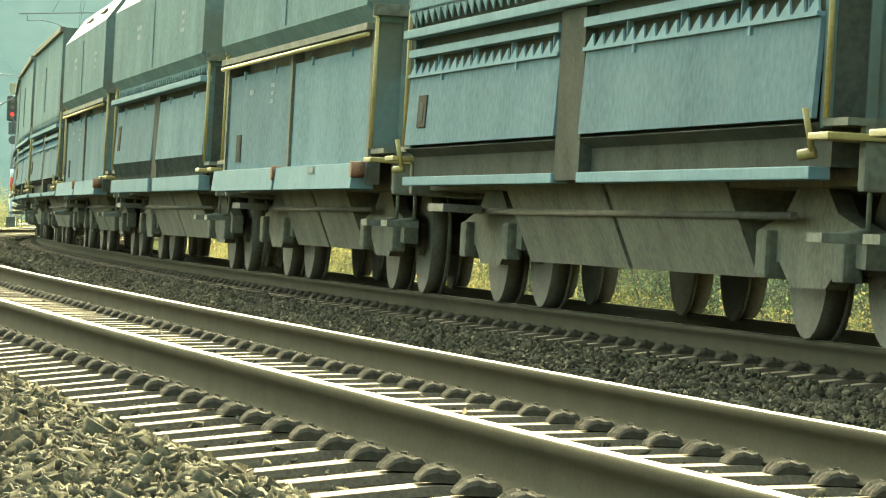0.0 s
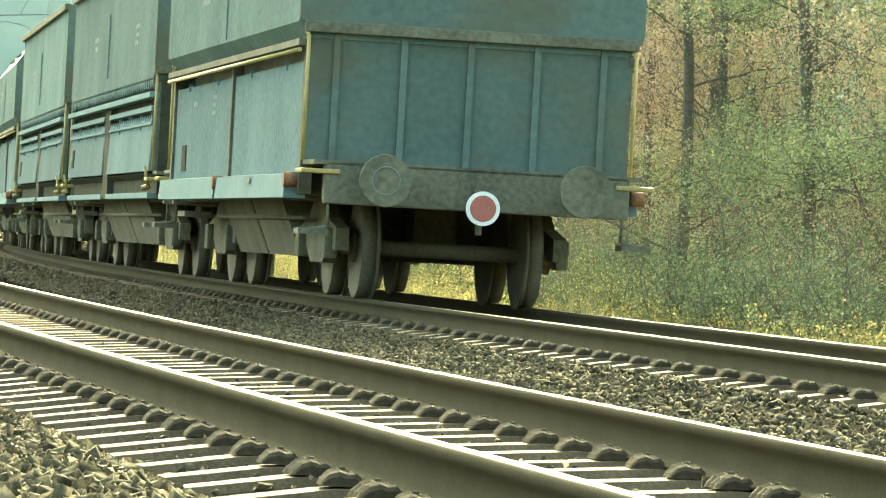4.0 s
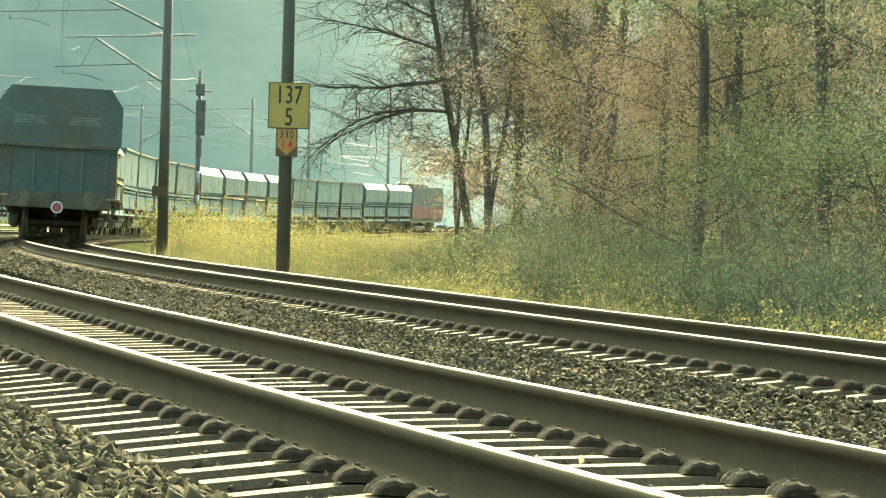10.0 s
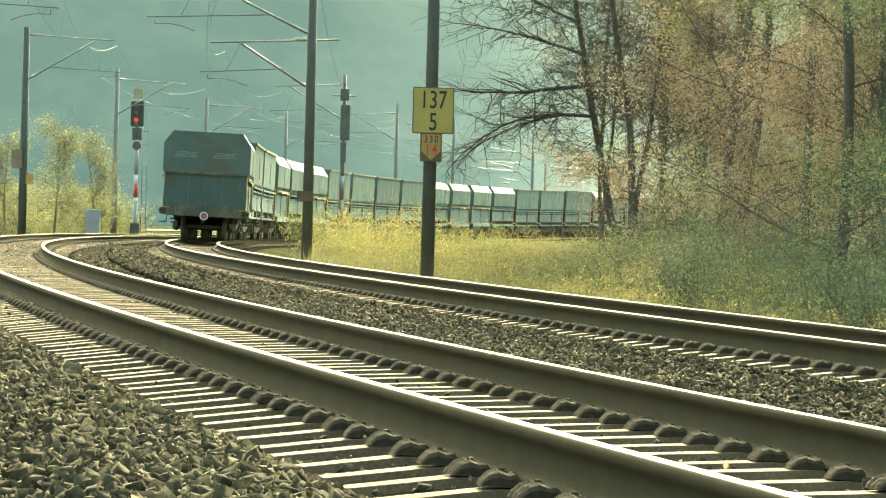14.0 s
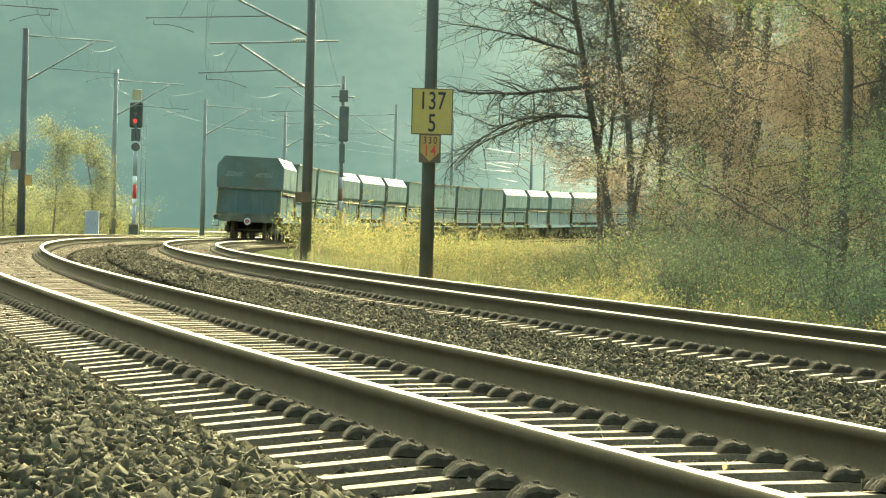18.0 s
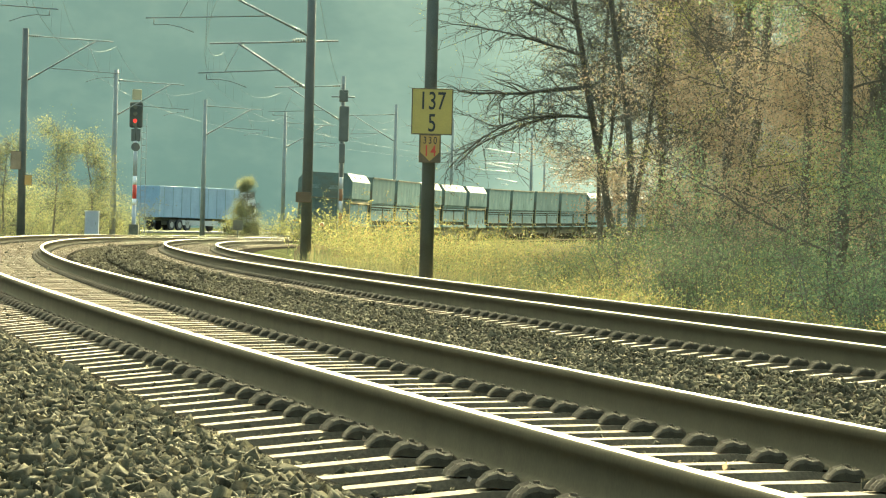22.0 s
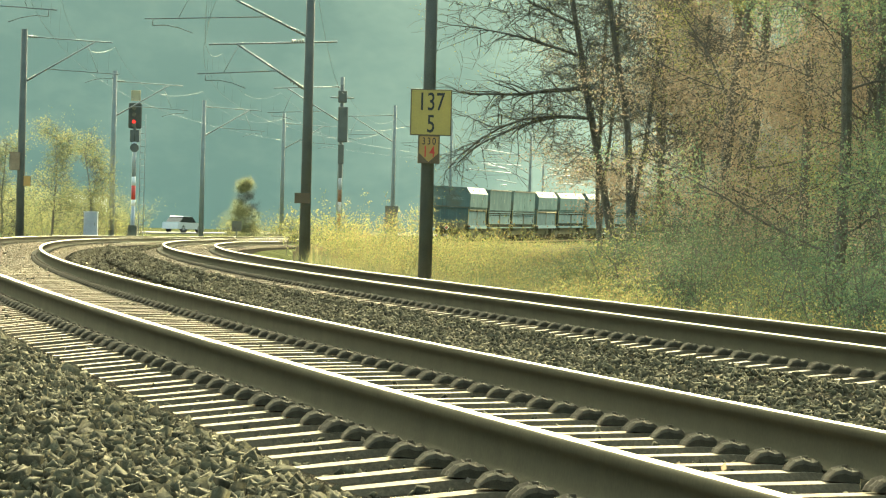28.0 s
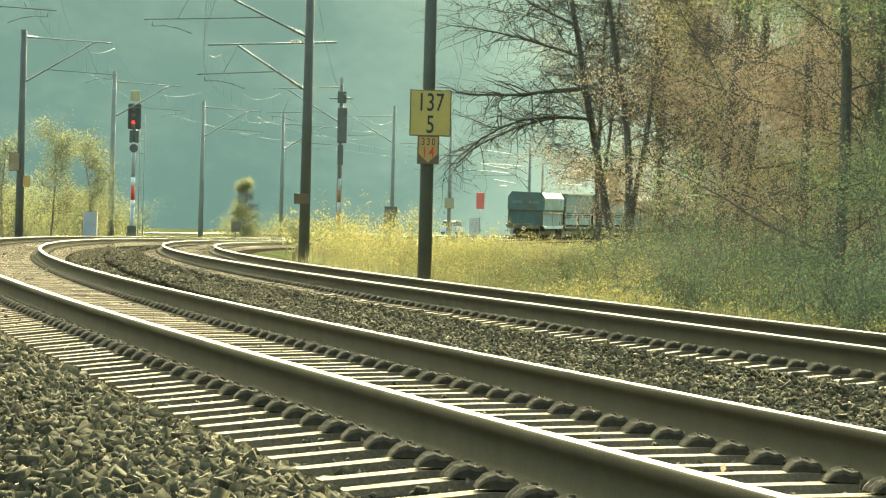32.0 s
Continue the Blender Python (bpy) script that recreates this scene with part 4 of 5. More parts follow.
stones("edge_stones", 9000, (4, 90), (-7.2, -5.75), 0.03, 7)


def fallen_leaves():
    rng = random.Random(77)
    spots = []
    for i in range(260):
        s, o = rng.uniform(-12, 45), rng.choice((rng.uniform(1.4, 3.0), rng.uniform(-3.0, -1.4), rng.uniform(-1.2, 1.2)))
        p = beside(s, o)
        p.z = bed_height(s, o) + 0.03
        spots.append(p)
    top = leaf_mesh("fallen_leaves", spots, 1, 0.02, 0.032, rng, L_RUST, None)
    tagged(top, "scattered dry brown fallen leaves on the ballast", "fallen leaves", kind="stuff")


fallen_leaves()

# ---------------------------------------------------------------- signs, signal, cabinets
def letters(text, size, x, y, z, material, parent, step, squeeze=0.75, name="numeral"):
    """Flat numerals facing -y, centred at x, with their foot at z; one part for each character."""
    for i, ch in enumerate(text):
        cu = bpy.data.curves.new("numeral", "FONT")
        cu.body, cu.size, cu.align_x, cu.extrude, cu.offset = ch, size, "CENTER", 0.002, 0.006 * size
        tmp = bpy.data.objects.new("numeral", cu)
        scene.collection.objects.link(tmp)
        dep = bpy.context.evaluated_depsgraph_get()
        me = bpy.data.meshes.new_from_object(tmp.evaluated_get(dep))
        bpy.data.objects.remove(tmp)
        me.materials.clear()
        me.materials.append(material)
        ob = new(name, me)
        ob.parent = parent
        ob.matrix_basis = pose(x + (i - (len(text) - 1) / 2) * step, y, z, 90, 0, 0) @ Matrix.Diagonal((squeeze, 1, 1, 1))


def plate(name, w, h, m, frame_m, face_m, label, pts=None):
    top = empty(name, m)
    tagged(top, label, "sign")
    part("back_plate", bx(-w / 2, w / 2, 0, 0.02, -h / 2, h / 2, bevel=0.006), frame_m, top)
    bm = bmesh.new()
    pts = pts or [(-w / 2 + 0.02, -h / 2 + 0.02), (w / 2 - 0.02, -h / 2 + 0.02), (w / 2 - 0.02, h / 2 - 0.02), (-w / 2 + 0.02, h / 2 - 0.02)]
    prism(bm, pts, -0.005, -0.001, axis="y")
    part("face", bm, face_m, top)
    return top


def build_signs():
    k = plate("kilometre_sign", 0.74, 0.83, pose(-0.285, 84.8, 3.49, 0, 0, 3), M_BROWN, M_YELLOW, "yellow kilometre sign with black numerals on a mast")
    letters("137", 0.45, 0, -0.008, 0.04, M_BLACK, k, 0.165, 0.7)
    letters("5", 0.45, 0, -0.008, -0.355, M_BLACK, k, 0.165, 0.7)
    a = plate("mast_number_plate", 0.39, 0.51, pose(-0.31, 84.8, 2.83, 0, 0, 3), M_BROWN, M_ORANGE, "small orange arrow plate with numerals on a mast",
              [(-0.17, -0.07), (0.0, -0.23), (0.17, -0.07), (0.17, 0.23), (-0.17, 0.23)])
    letters("330", 0.18, 0, -0.008, 0.085, M_BLACK, a, 0.092)
    letters("14", 0.28, 0, -0.008, -0.135, M_RED, a, 0.125)
    for x, y, z, w, h, f, lab in ((-3.93, 130.8, 2.39, 0.42, 0.29, M_BROWN, "small brown metal plate on a mast"),
                                  (-16.95, 186.8, 4.15, 0.42, 0.72, M_SLEEPER, "pale grey plate on a mast"),
                                  (-16.45, 186.8, 3.38, 0.3, 0.42, M_ORANGE, "small dull yellow plate on a mast"),
                                  (0.37, 352.7, 4.7, 0.7, 0.8, M_DULLYELLOW, "pale yellow plate on a distant mast")):
        plate("mast_plate", w, h, pose(x, y, z), M_BROWN, f, lab)


def build_signal():
    x, y, z0 = -16.4, 250.0, 1.45
    top = empty("railway_signal", pose(x, y, z0))
    tagged(top, "colour-light railway signal showing red on a striped post", "railway signal")
    bands = [(0.0, 1.55, M_CAB), (1.55, 1.9, M_WHITE), (1.9, 2.64, M_RED), (2.64, 3.1, M_WHITE), (3.1, 4.95, M_CAB), (4.95, 6.0, M_MAST)]
    for a, b, m in bands:
        part("post_band", tb((0, 0, a), (0, 0, b), 0.11, n=14), m, top)
    head = part("signal_head", bx(-0.36, 0.34, -0.1, 0.1, 5.64, 7.0, bevel=0.1), M_HEAD, top, "black signal head greyed by haze in its colour")
    part("red_lamp", tb((-0.06, -0.1, 6.0), (-0.06, -0.16, 6.0), 0.1, n=16), M_REDLAMP, head, "lit red lamp")
    for z in (6.72, 6.38, 5.8):
        part("dark_lens", tb((-0.06, -0.1, z), (-0.06, -0.15, z), 0.11, n=14), M_COAL, head)
    part("top_plate", bx(-0.24, 0.26, -0.06, 0.02, 7.1, 7.66, bevel=0.02), M_DULLYELLOW, top, "small yellow-brown plate over the head")
    part("lower_box", bx(-0.25, 0.25, -0.1, 0.1, 4.93, 5.58, bevel=0.03), M_MAST, top, "grey-brown lower signal box")
    part("lower_lamp", tb((0, -0.12, 4.63), (0, 0.1, 4.63), 0.23, n=18), M_MAST, top, "round dark lower lamp")
    for sx in (0.3, 0.55):
        part("ladder_rail", tb((sx, 0.15, 0), (sx, 0.15, 6.4), 0.018, n=6), M_ARM, top)
    for i in range(18):
        part("ladder_rung", tb((0.3, 0.15, 0.3 + i * 0.34), (0.55, 0.15, 0.3 + i * 0.34), 0.012, n=5), M_ARM, top)
    part("base_box", bx(-0.25, 0.25, -0.25, 0.25, -0.6, 0.55, bevel=0.03), M_COAL, top)
    # the back of the signal for the other direction, on its own post beside a mast
    t2 = empty("railway_signal", pose(-5.3, 239.2, 1.3))
    tagged(t2, "railway signal seen from behind beside a mast", "railway signal")
    part("post", tb((0, 0, -0.6), (0, 0, 8.0), 0.08, n=12), M_MAST, t2, "dull grey signal post")
    part("signal_head", bx(-0.18, 0.32, -0.1, 0.15, 5.1, 6.9, bevel=0.08), M_MAST, t2, "dark back of the signal head")
    part("lower_head", bx(-0.14, 0.16, -0.1, 0.1, 4.0, 5.0, bevel=0.05), M_MAST, t2)
    for a, b, m in ((0.9, 1.5, M_RUSTY), (1.5, 2.1, M_CAB), (2.1, 2.7, M_RUSTY), (2.7, 3.3, M_CAB)):
        part("post_band", tb((0, 0, a), (0, 0, b), 0.086, n=12), m, t2)
    part("top_box", bx(-0.2, 0.25, -0.12, 0.12, 7.1, 7.7, bevel=0.04), M_MAST, t2)
    part("cross_arm", tb((-0.6, 0, 7.35), (0.6, 0, 7.35), 0.04, n=8), M_ARM, t2)


def ground_at(x, y):
    """Ground height at a place in the plan."""
    i = min(range(len(LINE)), key=lambda k: (LINE[k][0] - x) ** 2 + (LINE[k][1] - y) ** 2)
    h = heading(i + S0)
    return land(i + S0, -(x - LINE[i][0]) * math.cos(h) - (y - LINE[i][1]) * math.sin(h))


def cabinet(x, y, z, w, d, h, m, label):
    top = empty("lineside_cabinet", pose(x, y, z))
    tagged(top, label, "cabinet")
    part("housing", bx(-w / 2, w / 2, -d / 2, d / 2, -0.4, h, bevel=0.02), m, top)
    part("lid", bx(-w / 2 - 0.03, w / 2 + 0.03, -d / 2 - 0.03, d / 2 + 0.03, h, h + 0.05, bevel=0.01), m, top)
    part("door_panel", bx(-w / 2 + 0.05, w / 2 - 0.05, -d / 2 - 0.015, -d / 2 - 0.002, 0.1, h - 0.08), m, top)
    part("latch", bx(w / 2 - 0.14, w / 2 - 0.1, -d / 2 - 0.04, -d / 2 - 0.015, h * 0.5, h * 0.5 + 0.12), M_ARM, top)


def build_lineside():
    cabinet(-15.25, 205, 1.2, 0.6, 0.4, 1.12, M_CAB, "pale grey lineside equipment cabinet")
    cabinet(-3.48, 312, 1.3, 0.85, 0.5, 2.6, M_MAST, "tall dark equipment cabinet beside a mast")
    top = empty("marker_board", pose(-11.35, 260, 1.2))
    tagged(top, "small dark marker board on a short post", "sign")
    part("post", tb((0, 0, -0.4), (0, 0, 0.8), 0.035, n=8), M_MAST, top)
    part("board", bx(-0.27, 0.27, -0.03, 0.03, 0.66, 1.22, bevel=0.01), M_COAL, top)
    # low crossing of concrete beams by the second mast
    top = empty("concrete_trough", pose(-3.4, 139, 0.62))
    tagged(top, "weathered concrete cable trough with loose lids", "cable trough")
    for i in range(4):
        part("trough_lid", bx(-0.62 + 0.5 * i - 0.3, -0.62 + 0.5 * i + 0.14, -0.25, 0.25, 0.3 + 0.02 * (i % 2), 0.42 + 0.02 * (i % 2), bevel=0.015), M_SLEEPER, top)
    part("trough", bx(-1.0, 1.1, -0.22, 0.22, -0.2, 0.3, bevel=0.01), M_SLEEPER, top)
    # dark shed beyond the line
    g = ground_at(10.4, 526)
    top = empty("storage_shed", pose(10.4, 525, g))
    tagged(top, "dark teal metal storage shed beyond the line", "shed")
    part("wall", bx(-3.15, 3.15, 0, 3, -0.6, 3.85), M_SHED, top, "dark teal profiled metal wall")
    part("roof", bx(-3.3, 3.3, -0.15, 3.15, 3.85, 4.0, bevel=0.02), M_MAST, top)
    for i in range(15):
        part("wall_rib", bx(-3.1 + 0.43 * i, -3.03 + 0.43 * i, -0.05, 0, 0.0, 3.85), M_SHED, top)
    bm = bmesh.new()
    prism(bm, [(0.85, 2.75), (1.05, 2.15), (1.25, 2.75)], -0.09, -0.05, axis="y")
    part("wall_sign", bm, M_WALL, top, "small pale three-cornered sign")
    cabinet(13.9, 520, g, 1.0, 0.6, 3.0, M_WALL, "tall pale equipment cabinet beside the shed")
    cabinet(3.0, 466, ground_at(3.0, 466), 1.0, 0.6, 2.1, M_WALL, "small pale equipment cabinet beside the red board")
    r = empty("red_board", pose(3.55, 466, 1.0))
    tagged(r, "upright red board on a post beside the halt", "sign")
    part("post", tb((0, 0, -0.5), (0, 0, 4.4), 0.05, n=8), M_ARM, r)
    part("board", bx(-0.4, 0.4, -0.04, 0.04, 4.4, 6.0, bevel=0.02), M_REDB, r, "faded red board")


# ---------------------------------------------------------------- wires
def wire(pts, r, name="contact_wire", label="thin overhead line wire"):
    bm = bmesh.new()
    rings = []
    for k, p in enumerate(pts):
        d = pts[min(k + 1, len(pts) - 1)] - pts[max(k - 1, 0)]
        q = d.to_track_quat("Z", "Y")
        rings.append([bm.verts.new(p + q @ Vector((r * math.cos(t), r * math.sin(t), 0))) for t in (0, 1.571, 3.142, 4.712)])
    for a, b in zip(rings, rings[1:]):
        for i in range(4):
            bm.faces.new((a[i], a[(i + 1) % 4], b[(i + 1) % 4], b[i]))
    ob = mesh_ob(name, bm, M_WIRE)
    tagged(ob, label, "overhead wire", "overhead wires")


def build_wires():
    for trk, stops in ((2, [-30, 18, 66, 112, 170, 222, 296, 337, 405, 470]), (1, [-30, 20, 70, 120, 168, 224, 273, 320, 380, 450])):
        for a, b in zip(stops, stops[1:]):
            con, mes = [], []
            za, zb = 0.12 * (1 if a % 4 else -1), 0.12 * (1 if b % 4 else -1)
            for i in range(13):
                f = i / 12
                s = a + (b - a) * f
                lat = za + (zb - za) * f
                con.append(spot(s, lat, 5.9, trk))
                mes.append(spot(s, lat, 7.5 - 3.6 * f * (1 - f), trk))
            wire(con, 0.004)
            wire(mes, 0.004, "catenary_wire", "thin sagging carrier wire")
            bm = bmesh.new()
            for i in range(1, 12, 2):
                tube(bm, con[i], mes[i], 0.0025, n=3)
            ob = mesh_ob("dropper_wire", bm, M_WIRE)
            tagged(ob, "thin droppers between carrier and contact wire", "overhead wire", "overhead wires", "stuff")
    # feeder along the inner masts
    tops = [(-0.15, 85, 7.9), (-3.7, 131, 8.3), (-5.1, 240, 8.9), (-3.3, 313, 9.8), (0.6, 353, 10.2), (7.6, 420, 11.2)]
    for (x0, y0, z0), (x1, y1, z1) in zip(tops, tops[1:]):
        pts = []
        for i in range(15):
            f = i / 14
            pts.append(Vector((x0 + (x1 - x0) * f, y0 + (y1 - y0) * f, z0 + (z1 - z0) * f - 4 * 0.9 * f * (1 - f))))
        wire(pts, 0.0055, "feeder_wire", "sagging feeder wire between the masts")


build_signs()
build_signal()
build_lineside()
build_wires()

# ---------------------------------------------------------------- the train
M_BLUE = streak_mat("wagon_blue_paint", (0.115, 0.178, 0.174), (0.18, 0.262, 0.25), (0.14, 0.152, 0.125))
# darker copy of the side paint: backlit shade of the ends, plus brown grime
M_BLUE3 = streak_mat("wagon_end_shaded_paint", (0.105, 0.14, 0.124), (0.138, 0.18, 0.158), (0.125, 0.112, 0.072), (0.42, 0.42, 0.6), (0.47, 0.62), 0.6)
M_DOOR = streak_mat("wagon_door_paint", (0.12, 0.182, 0.192), (0.185, 0.26, 0.262), (0.165, 0.192, 0.176))
# pale base colour holds the sun that the sloped edge reflects
M_SLOPE = mat("wagon_roof_slope", (0.33, 0.32, 0.27), 0.6, 0.0, 0.2, 1.5, 12, 0.2, 0.004)


M_DULLRED = mat("dull_red_reflector", (0.34, 0.1, 0.08), 0.5, 0, 0.2, 10, 60, 0)
M_FADED = mat("faded_lettering", (0.2, 0.24, 0.22), 0.8, 0, 0.35, 6, 40, 0, spec=0.1)


def door(top, sx, y0, y1, z0, z1, x0, x1, slot):
    """One discharge flap: a pressed sheet leaning between (x0, z0) and (x1, z1), with rim, hinges and, on some, a slot
    plate darkened to look recessed.
    """
    bm = bmesh.new()
    t = 0.03
    vs = [(sx * x0, z0), (sx * x1, z1), (sx * (x1 - t), z1), (sx * (x0 - t), z0)]
    prism(bm, vs, y0, y1, axis="y")
    d = part("discharge_door", bm, M_DOOR, top, "teal-blue sheet discharge door with rust streaks")
    if slot:
        lo, hi, ahead = (0.1, 0.38, 1.25) if z1 - z0 > 0.8 else (0.25, 0.72, 0.95)
        f = (lo * (z1 - z0) + z0, hi * (z1 - z0) + z0)
        xa, xb = x0 + (x1 - x0) * lo, x0 + (x1 - x0) * hi
        bm = bmesh.new()
        prism(bm, [(sx * (xa + 0.012), f[0]), (sx * (xb + 0.012), f[1]), (sx * (xb - 0.01), f[1]), (sx * (xa - 0.01), f[0])], y1 - ahead, y1 - ahead + 0.38, axis="y")
        part("slot_plate", bm, M_SLOT, d, "label plate darkened for the shade of a recess")
        bm = bmesh.new()
        h4 = (f[1] - f[0]) * 0.2
        prism(bm, [(sx * (xa + 0.015), f[0] + h4), (sx * (xb + 0.015), f[1] - h4), (sx * (xb - 0.008), f[1] - h4), (sx * (xa - 0.008), f[0] + h4)], y1 - ahead + 0.1, y1 - ahead + 0.3, axis="y")
        part("slot_card", bm, M_GUSSET, d)
    for yy in (y0 + 0.25 * (y1 - y0), y0 + 0.75 * (y1 - y0)):
        part("hinge", bx(sx * (x1 - 0.02), sx * (x1 + 0.02), yy - 0.03, yy + 0.03, z1 - 0.05, z1 + 0.03), M_BLUE2, d)
    return d


def teeth(top, sx, y0, y1, z, x, n, hgt, label):
    """A row of small gusset plates under a rim."""
    bm = bmesh.new()
    prev = None
    for i in range(2 * n + 1):
        y = y0 + (y1 - y0) * i / (2 * n)
        out = 0.075 if i % 2 else 0.0
        row = [bm.verts.new((sx * (x + out), y, z)), bm.verts.new((sx * (x + 0.25 * out), y, z - hgt)), bm.verts.new((sx * (x - 0.03), y, z - hgt)), bm.verts.new((sx * (x - 0.03), y, z))]
        if prev:
            for k in range(4):
                bm.faces.new((prev[k], prev[(k + 1) % 4], row[(k + 1) % 4], row[k]))
        prev = row
    bmesh.ops.recalc_face_normals(bm, faces=bm.faces)
    part("gusset_strip", bm, M_GUSSET, top, label)


def saw(top, sx, y0, y1, z, x, n, hgt, material, label):
    """A serrated sheet edge along y: teeth point up (hgt > 0) or down."""
    bm = bmesh.new()
    p = (y1 - y0) / n
    pts = [(y1, z - 0.02 * (1 if hgt > 0 else -1)), (y0, z - 0.02 * (1 if hgt > 0 else -1))]
    for i in range(n):
        pts += [(y0 + i * p, z), (y0 + (i + 0.12) * p, z + hgt), (y0 + (i + 0.9) * p, z)]
    pts.append((y1, z))
    prism(bm, pts, *sorted((sx * x, sx * (x + 0.012))))
    part("serrated_edge", bm, material, top, label)


def bogie(top, y, M):
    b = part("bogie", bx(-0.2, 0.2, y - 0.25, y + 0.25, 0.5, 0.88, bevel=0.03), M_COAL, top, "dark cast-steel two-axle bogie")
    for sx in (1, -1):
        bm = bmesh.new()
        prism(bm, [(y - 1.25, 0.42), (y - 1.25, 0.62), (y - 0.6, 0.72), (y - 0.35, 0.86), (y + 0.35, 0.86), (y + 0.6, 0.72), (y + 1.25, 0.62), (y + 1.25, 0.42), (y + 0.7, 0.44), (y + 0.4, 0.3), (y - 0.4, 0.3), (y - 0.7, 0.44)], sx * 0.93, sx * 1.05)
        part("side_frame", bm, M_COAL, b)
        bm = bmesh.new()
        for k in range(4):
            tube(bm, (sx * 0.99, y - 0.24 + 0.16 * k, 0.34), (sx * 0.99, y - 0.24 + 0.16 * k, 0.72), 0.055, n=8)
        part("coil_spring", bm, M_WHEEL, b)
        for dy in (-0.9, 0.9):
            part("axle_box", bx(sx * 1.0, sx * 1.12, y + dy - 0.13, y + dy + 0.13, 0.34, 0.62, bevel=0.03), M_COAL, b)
    for dy in (-0.9, 0.9):
        bm = bmesh.new()
        tube(bm, (-0.95, y + dy, 0.46), (0.95, y + dy, 0.46), 0.075, n=10)
        part("axle", bm, M_WHEEL, b)
        for sx in (1, -1):
            bm = bmesh.new()
            for r, xa, xb in ((0.46, 0.69, 0.82), (0.487, 0.66, 0.69)):
                tube(bm, (sx * xa, y + dy, 0.46), (sx * xb, y + dy, 0.46), r, n=28)
            tube(bm, (sx * 0.8, y + dy, 0.46), (sx * 0.87, y + dy, 0.46), 0.14, n=14)
            part("wheel", bm, M_WHEEL, b)


def wagon(kind, label):
    """A bulk hopper wagon of one of three makes: a smooth doors and a bottom ledge, b straight open box with gusseted rails, c sloped edge with a gusseted skirt."""
    top = empty("hopper_wagon")
    tagged(top, label, "hopper wagon", "train wagons")
    L = (11.2 if kind == "a" else 13.5) / 2
    head = L + (0.75 if kind == "a" else 0.5)
    reach = 0.1 if kind == "a" else 0.36
    sloped = kind in "ac"
    HT = 3.84
    # upper hopper shell
    bm = bmesh.new()
    if sloped:
        prism(bm, [(-1.42, 2.28), (1.42, 2.28), (1.55, 2.42), (1.55, 3.4), (1.24, 3.4), (-1.24, 3.4), (-1.55, 3.4), (-1.55, 2.42)], -L, L, axis="y")
    else:
        prism(bm, [(-1.5, 2.26), (1.5, 2.26), (1.5, 3.76), (1.42, 3.76), (1.42, 3.2), (-1.42, 3.2), (-1.42, 3.76), (-1.5, 3.76)], -L, L, axis="y")
    part("upper_body", bm, M_BLUE, top, "teal-blue streaked upper hopper side")
    for sx in (1, -1):
        if sloped:
            bm = bmesh.new()
            prism(bm, [(sx * 1.55, 3.4), (sx * 1.24, HT), (sx * 1.19, HT), (sx * 1.19, 3.4)], -L, L, axis="y")
            part("roof_slope", bm, M_SLOPE, top, "sloping roof edge with sun reflection in its pale colour")
            bm = bmesh.new()
            for yy in (-L * 0.55, L * 0.1):
                for d in (0, 0.5):
                    tube(bm, (sx * 1.4, yy + d, 3.55), (sx * 1.4, yy + d, 3.68), 0.015, n=6)
                    tube(bm, (sx * 1.3, yy + d, 3.68), (sx * 1.47, yy + d, 3.6), 0.015, n=6)
            part("roof_step", bm, M_COAL, top)
        else:
            part("top_rim", bx(*sorted((sx * 1.47, sx * 1.56)), -L, L, 3.7, 3.8, bevel=0.01), M_COAL, top, "dark rolled top rim")

        # panel seams and the mark on the sheet
        part("seam", bx(*sorted((sx * 1.53, sx * 1.562 if sloped else sx * 1.512)), -0.012, 0.012, 2.45, 3.28), M_BLUE, top)
    # ends: stepped face with stiffeners
    for sy in (1, -1):
        bm = bmesh.new()
        y0, y1 = sorted((sy * L, sy * (L + 0.05)))
        if sloped:
            prism(bm, [(-1.42, 2.35), (1.42, 2.35), (1.55, 2.45), (1.55, 3.4), (1.24, HT), (-1.24, HT), (-1.55, 3.4), (-1.55, 2.45)], y0, y1, axis="y")
        else:
            prism(bm, [(-1.5, 2.35), (1.5, 2.35), (1.5, 3.78), (-1.5, 3.78)], y0, y1, axis="y")
        part("end_wall", bm, M_BLUE3, top, "blue end wall with shade in its paint")
        bm = bmesh.new()
        prism(bm, [(-1.45, 1.15), (1.45, 1.15), (1.45, 2.36), (-1.45, 2.36)], *sorted((sy * (L - 0.1), sy * (L - 0.02))), axis="y")
        part("lower_end_wall", bm, M_BLUE3, top, "faded blue lower end wall with shade in its paint")
        for x in (-1.2, -0.6, 0.0, 0.6, 1.2):
            part("end_stiffener", bx(x - 0.03, x + 0.03, *sorted((sy * (L - 0.03), sy * (L + 0.02))), 1.15, 2.36), M_BLUE3, top)
        part("end_beam", bx(-1.5, 1.5, *sorted((sy * (L - 0.02), sy * (L + 0.09))), 2.33, 2.43, bevel=0.01), M_COAL, top)
        # headstock, buffers, hook
        part("headstock", bx(-1.35, 1.35, *sorted((sy * (head - 0.14), sy * head)), 0.82, 1.2, bevel=0.02), M_COAL, top)
        part("end_platform", bx(-1.45, 1.45, *sorted((sy * (L - 0.05), sy * head)), 1.16, 1.2), M_COAL, top)
        for x in (-0.875, 0.875):
            bm = bmesh.new()
            tube(bm, (x, sy * head, 1.04), (x, sy * (head + 0.38), 1.04), 0.11, 0.09, 14)
            tube(bm, (x, sy * (head + 0.38), 1.04), (x, sy * (head + 0.43), 1.04), 0.23, 0.225, 20)
            part("buffer", bm, M_COAL, top)
        bm = bmesh.new()
        tube(bm, (0, sy * head, 1.0), (0, sy * (head + reach), 1.0), 0.045, n=8)
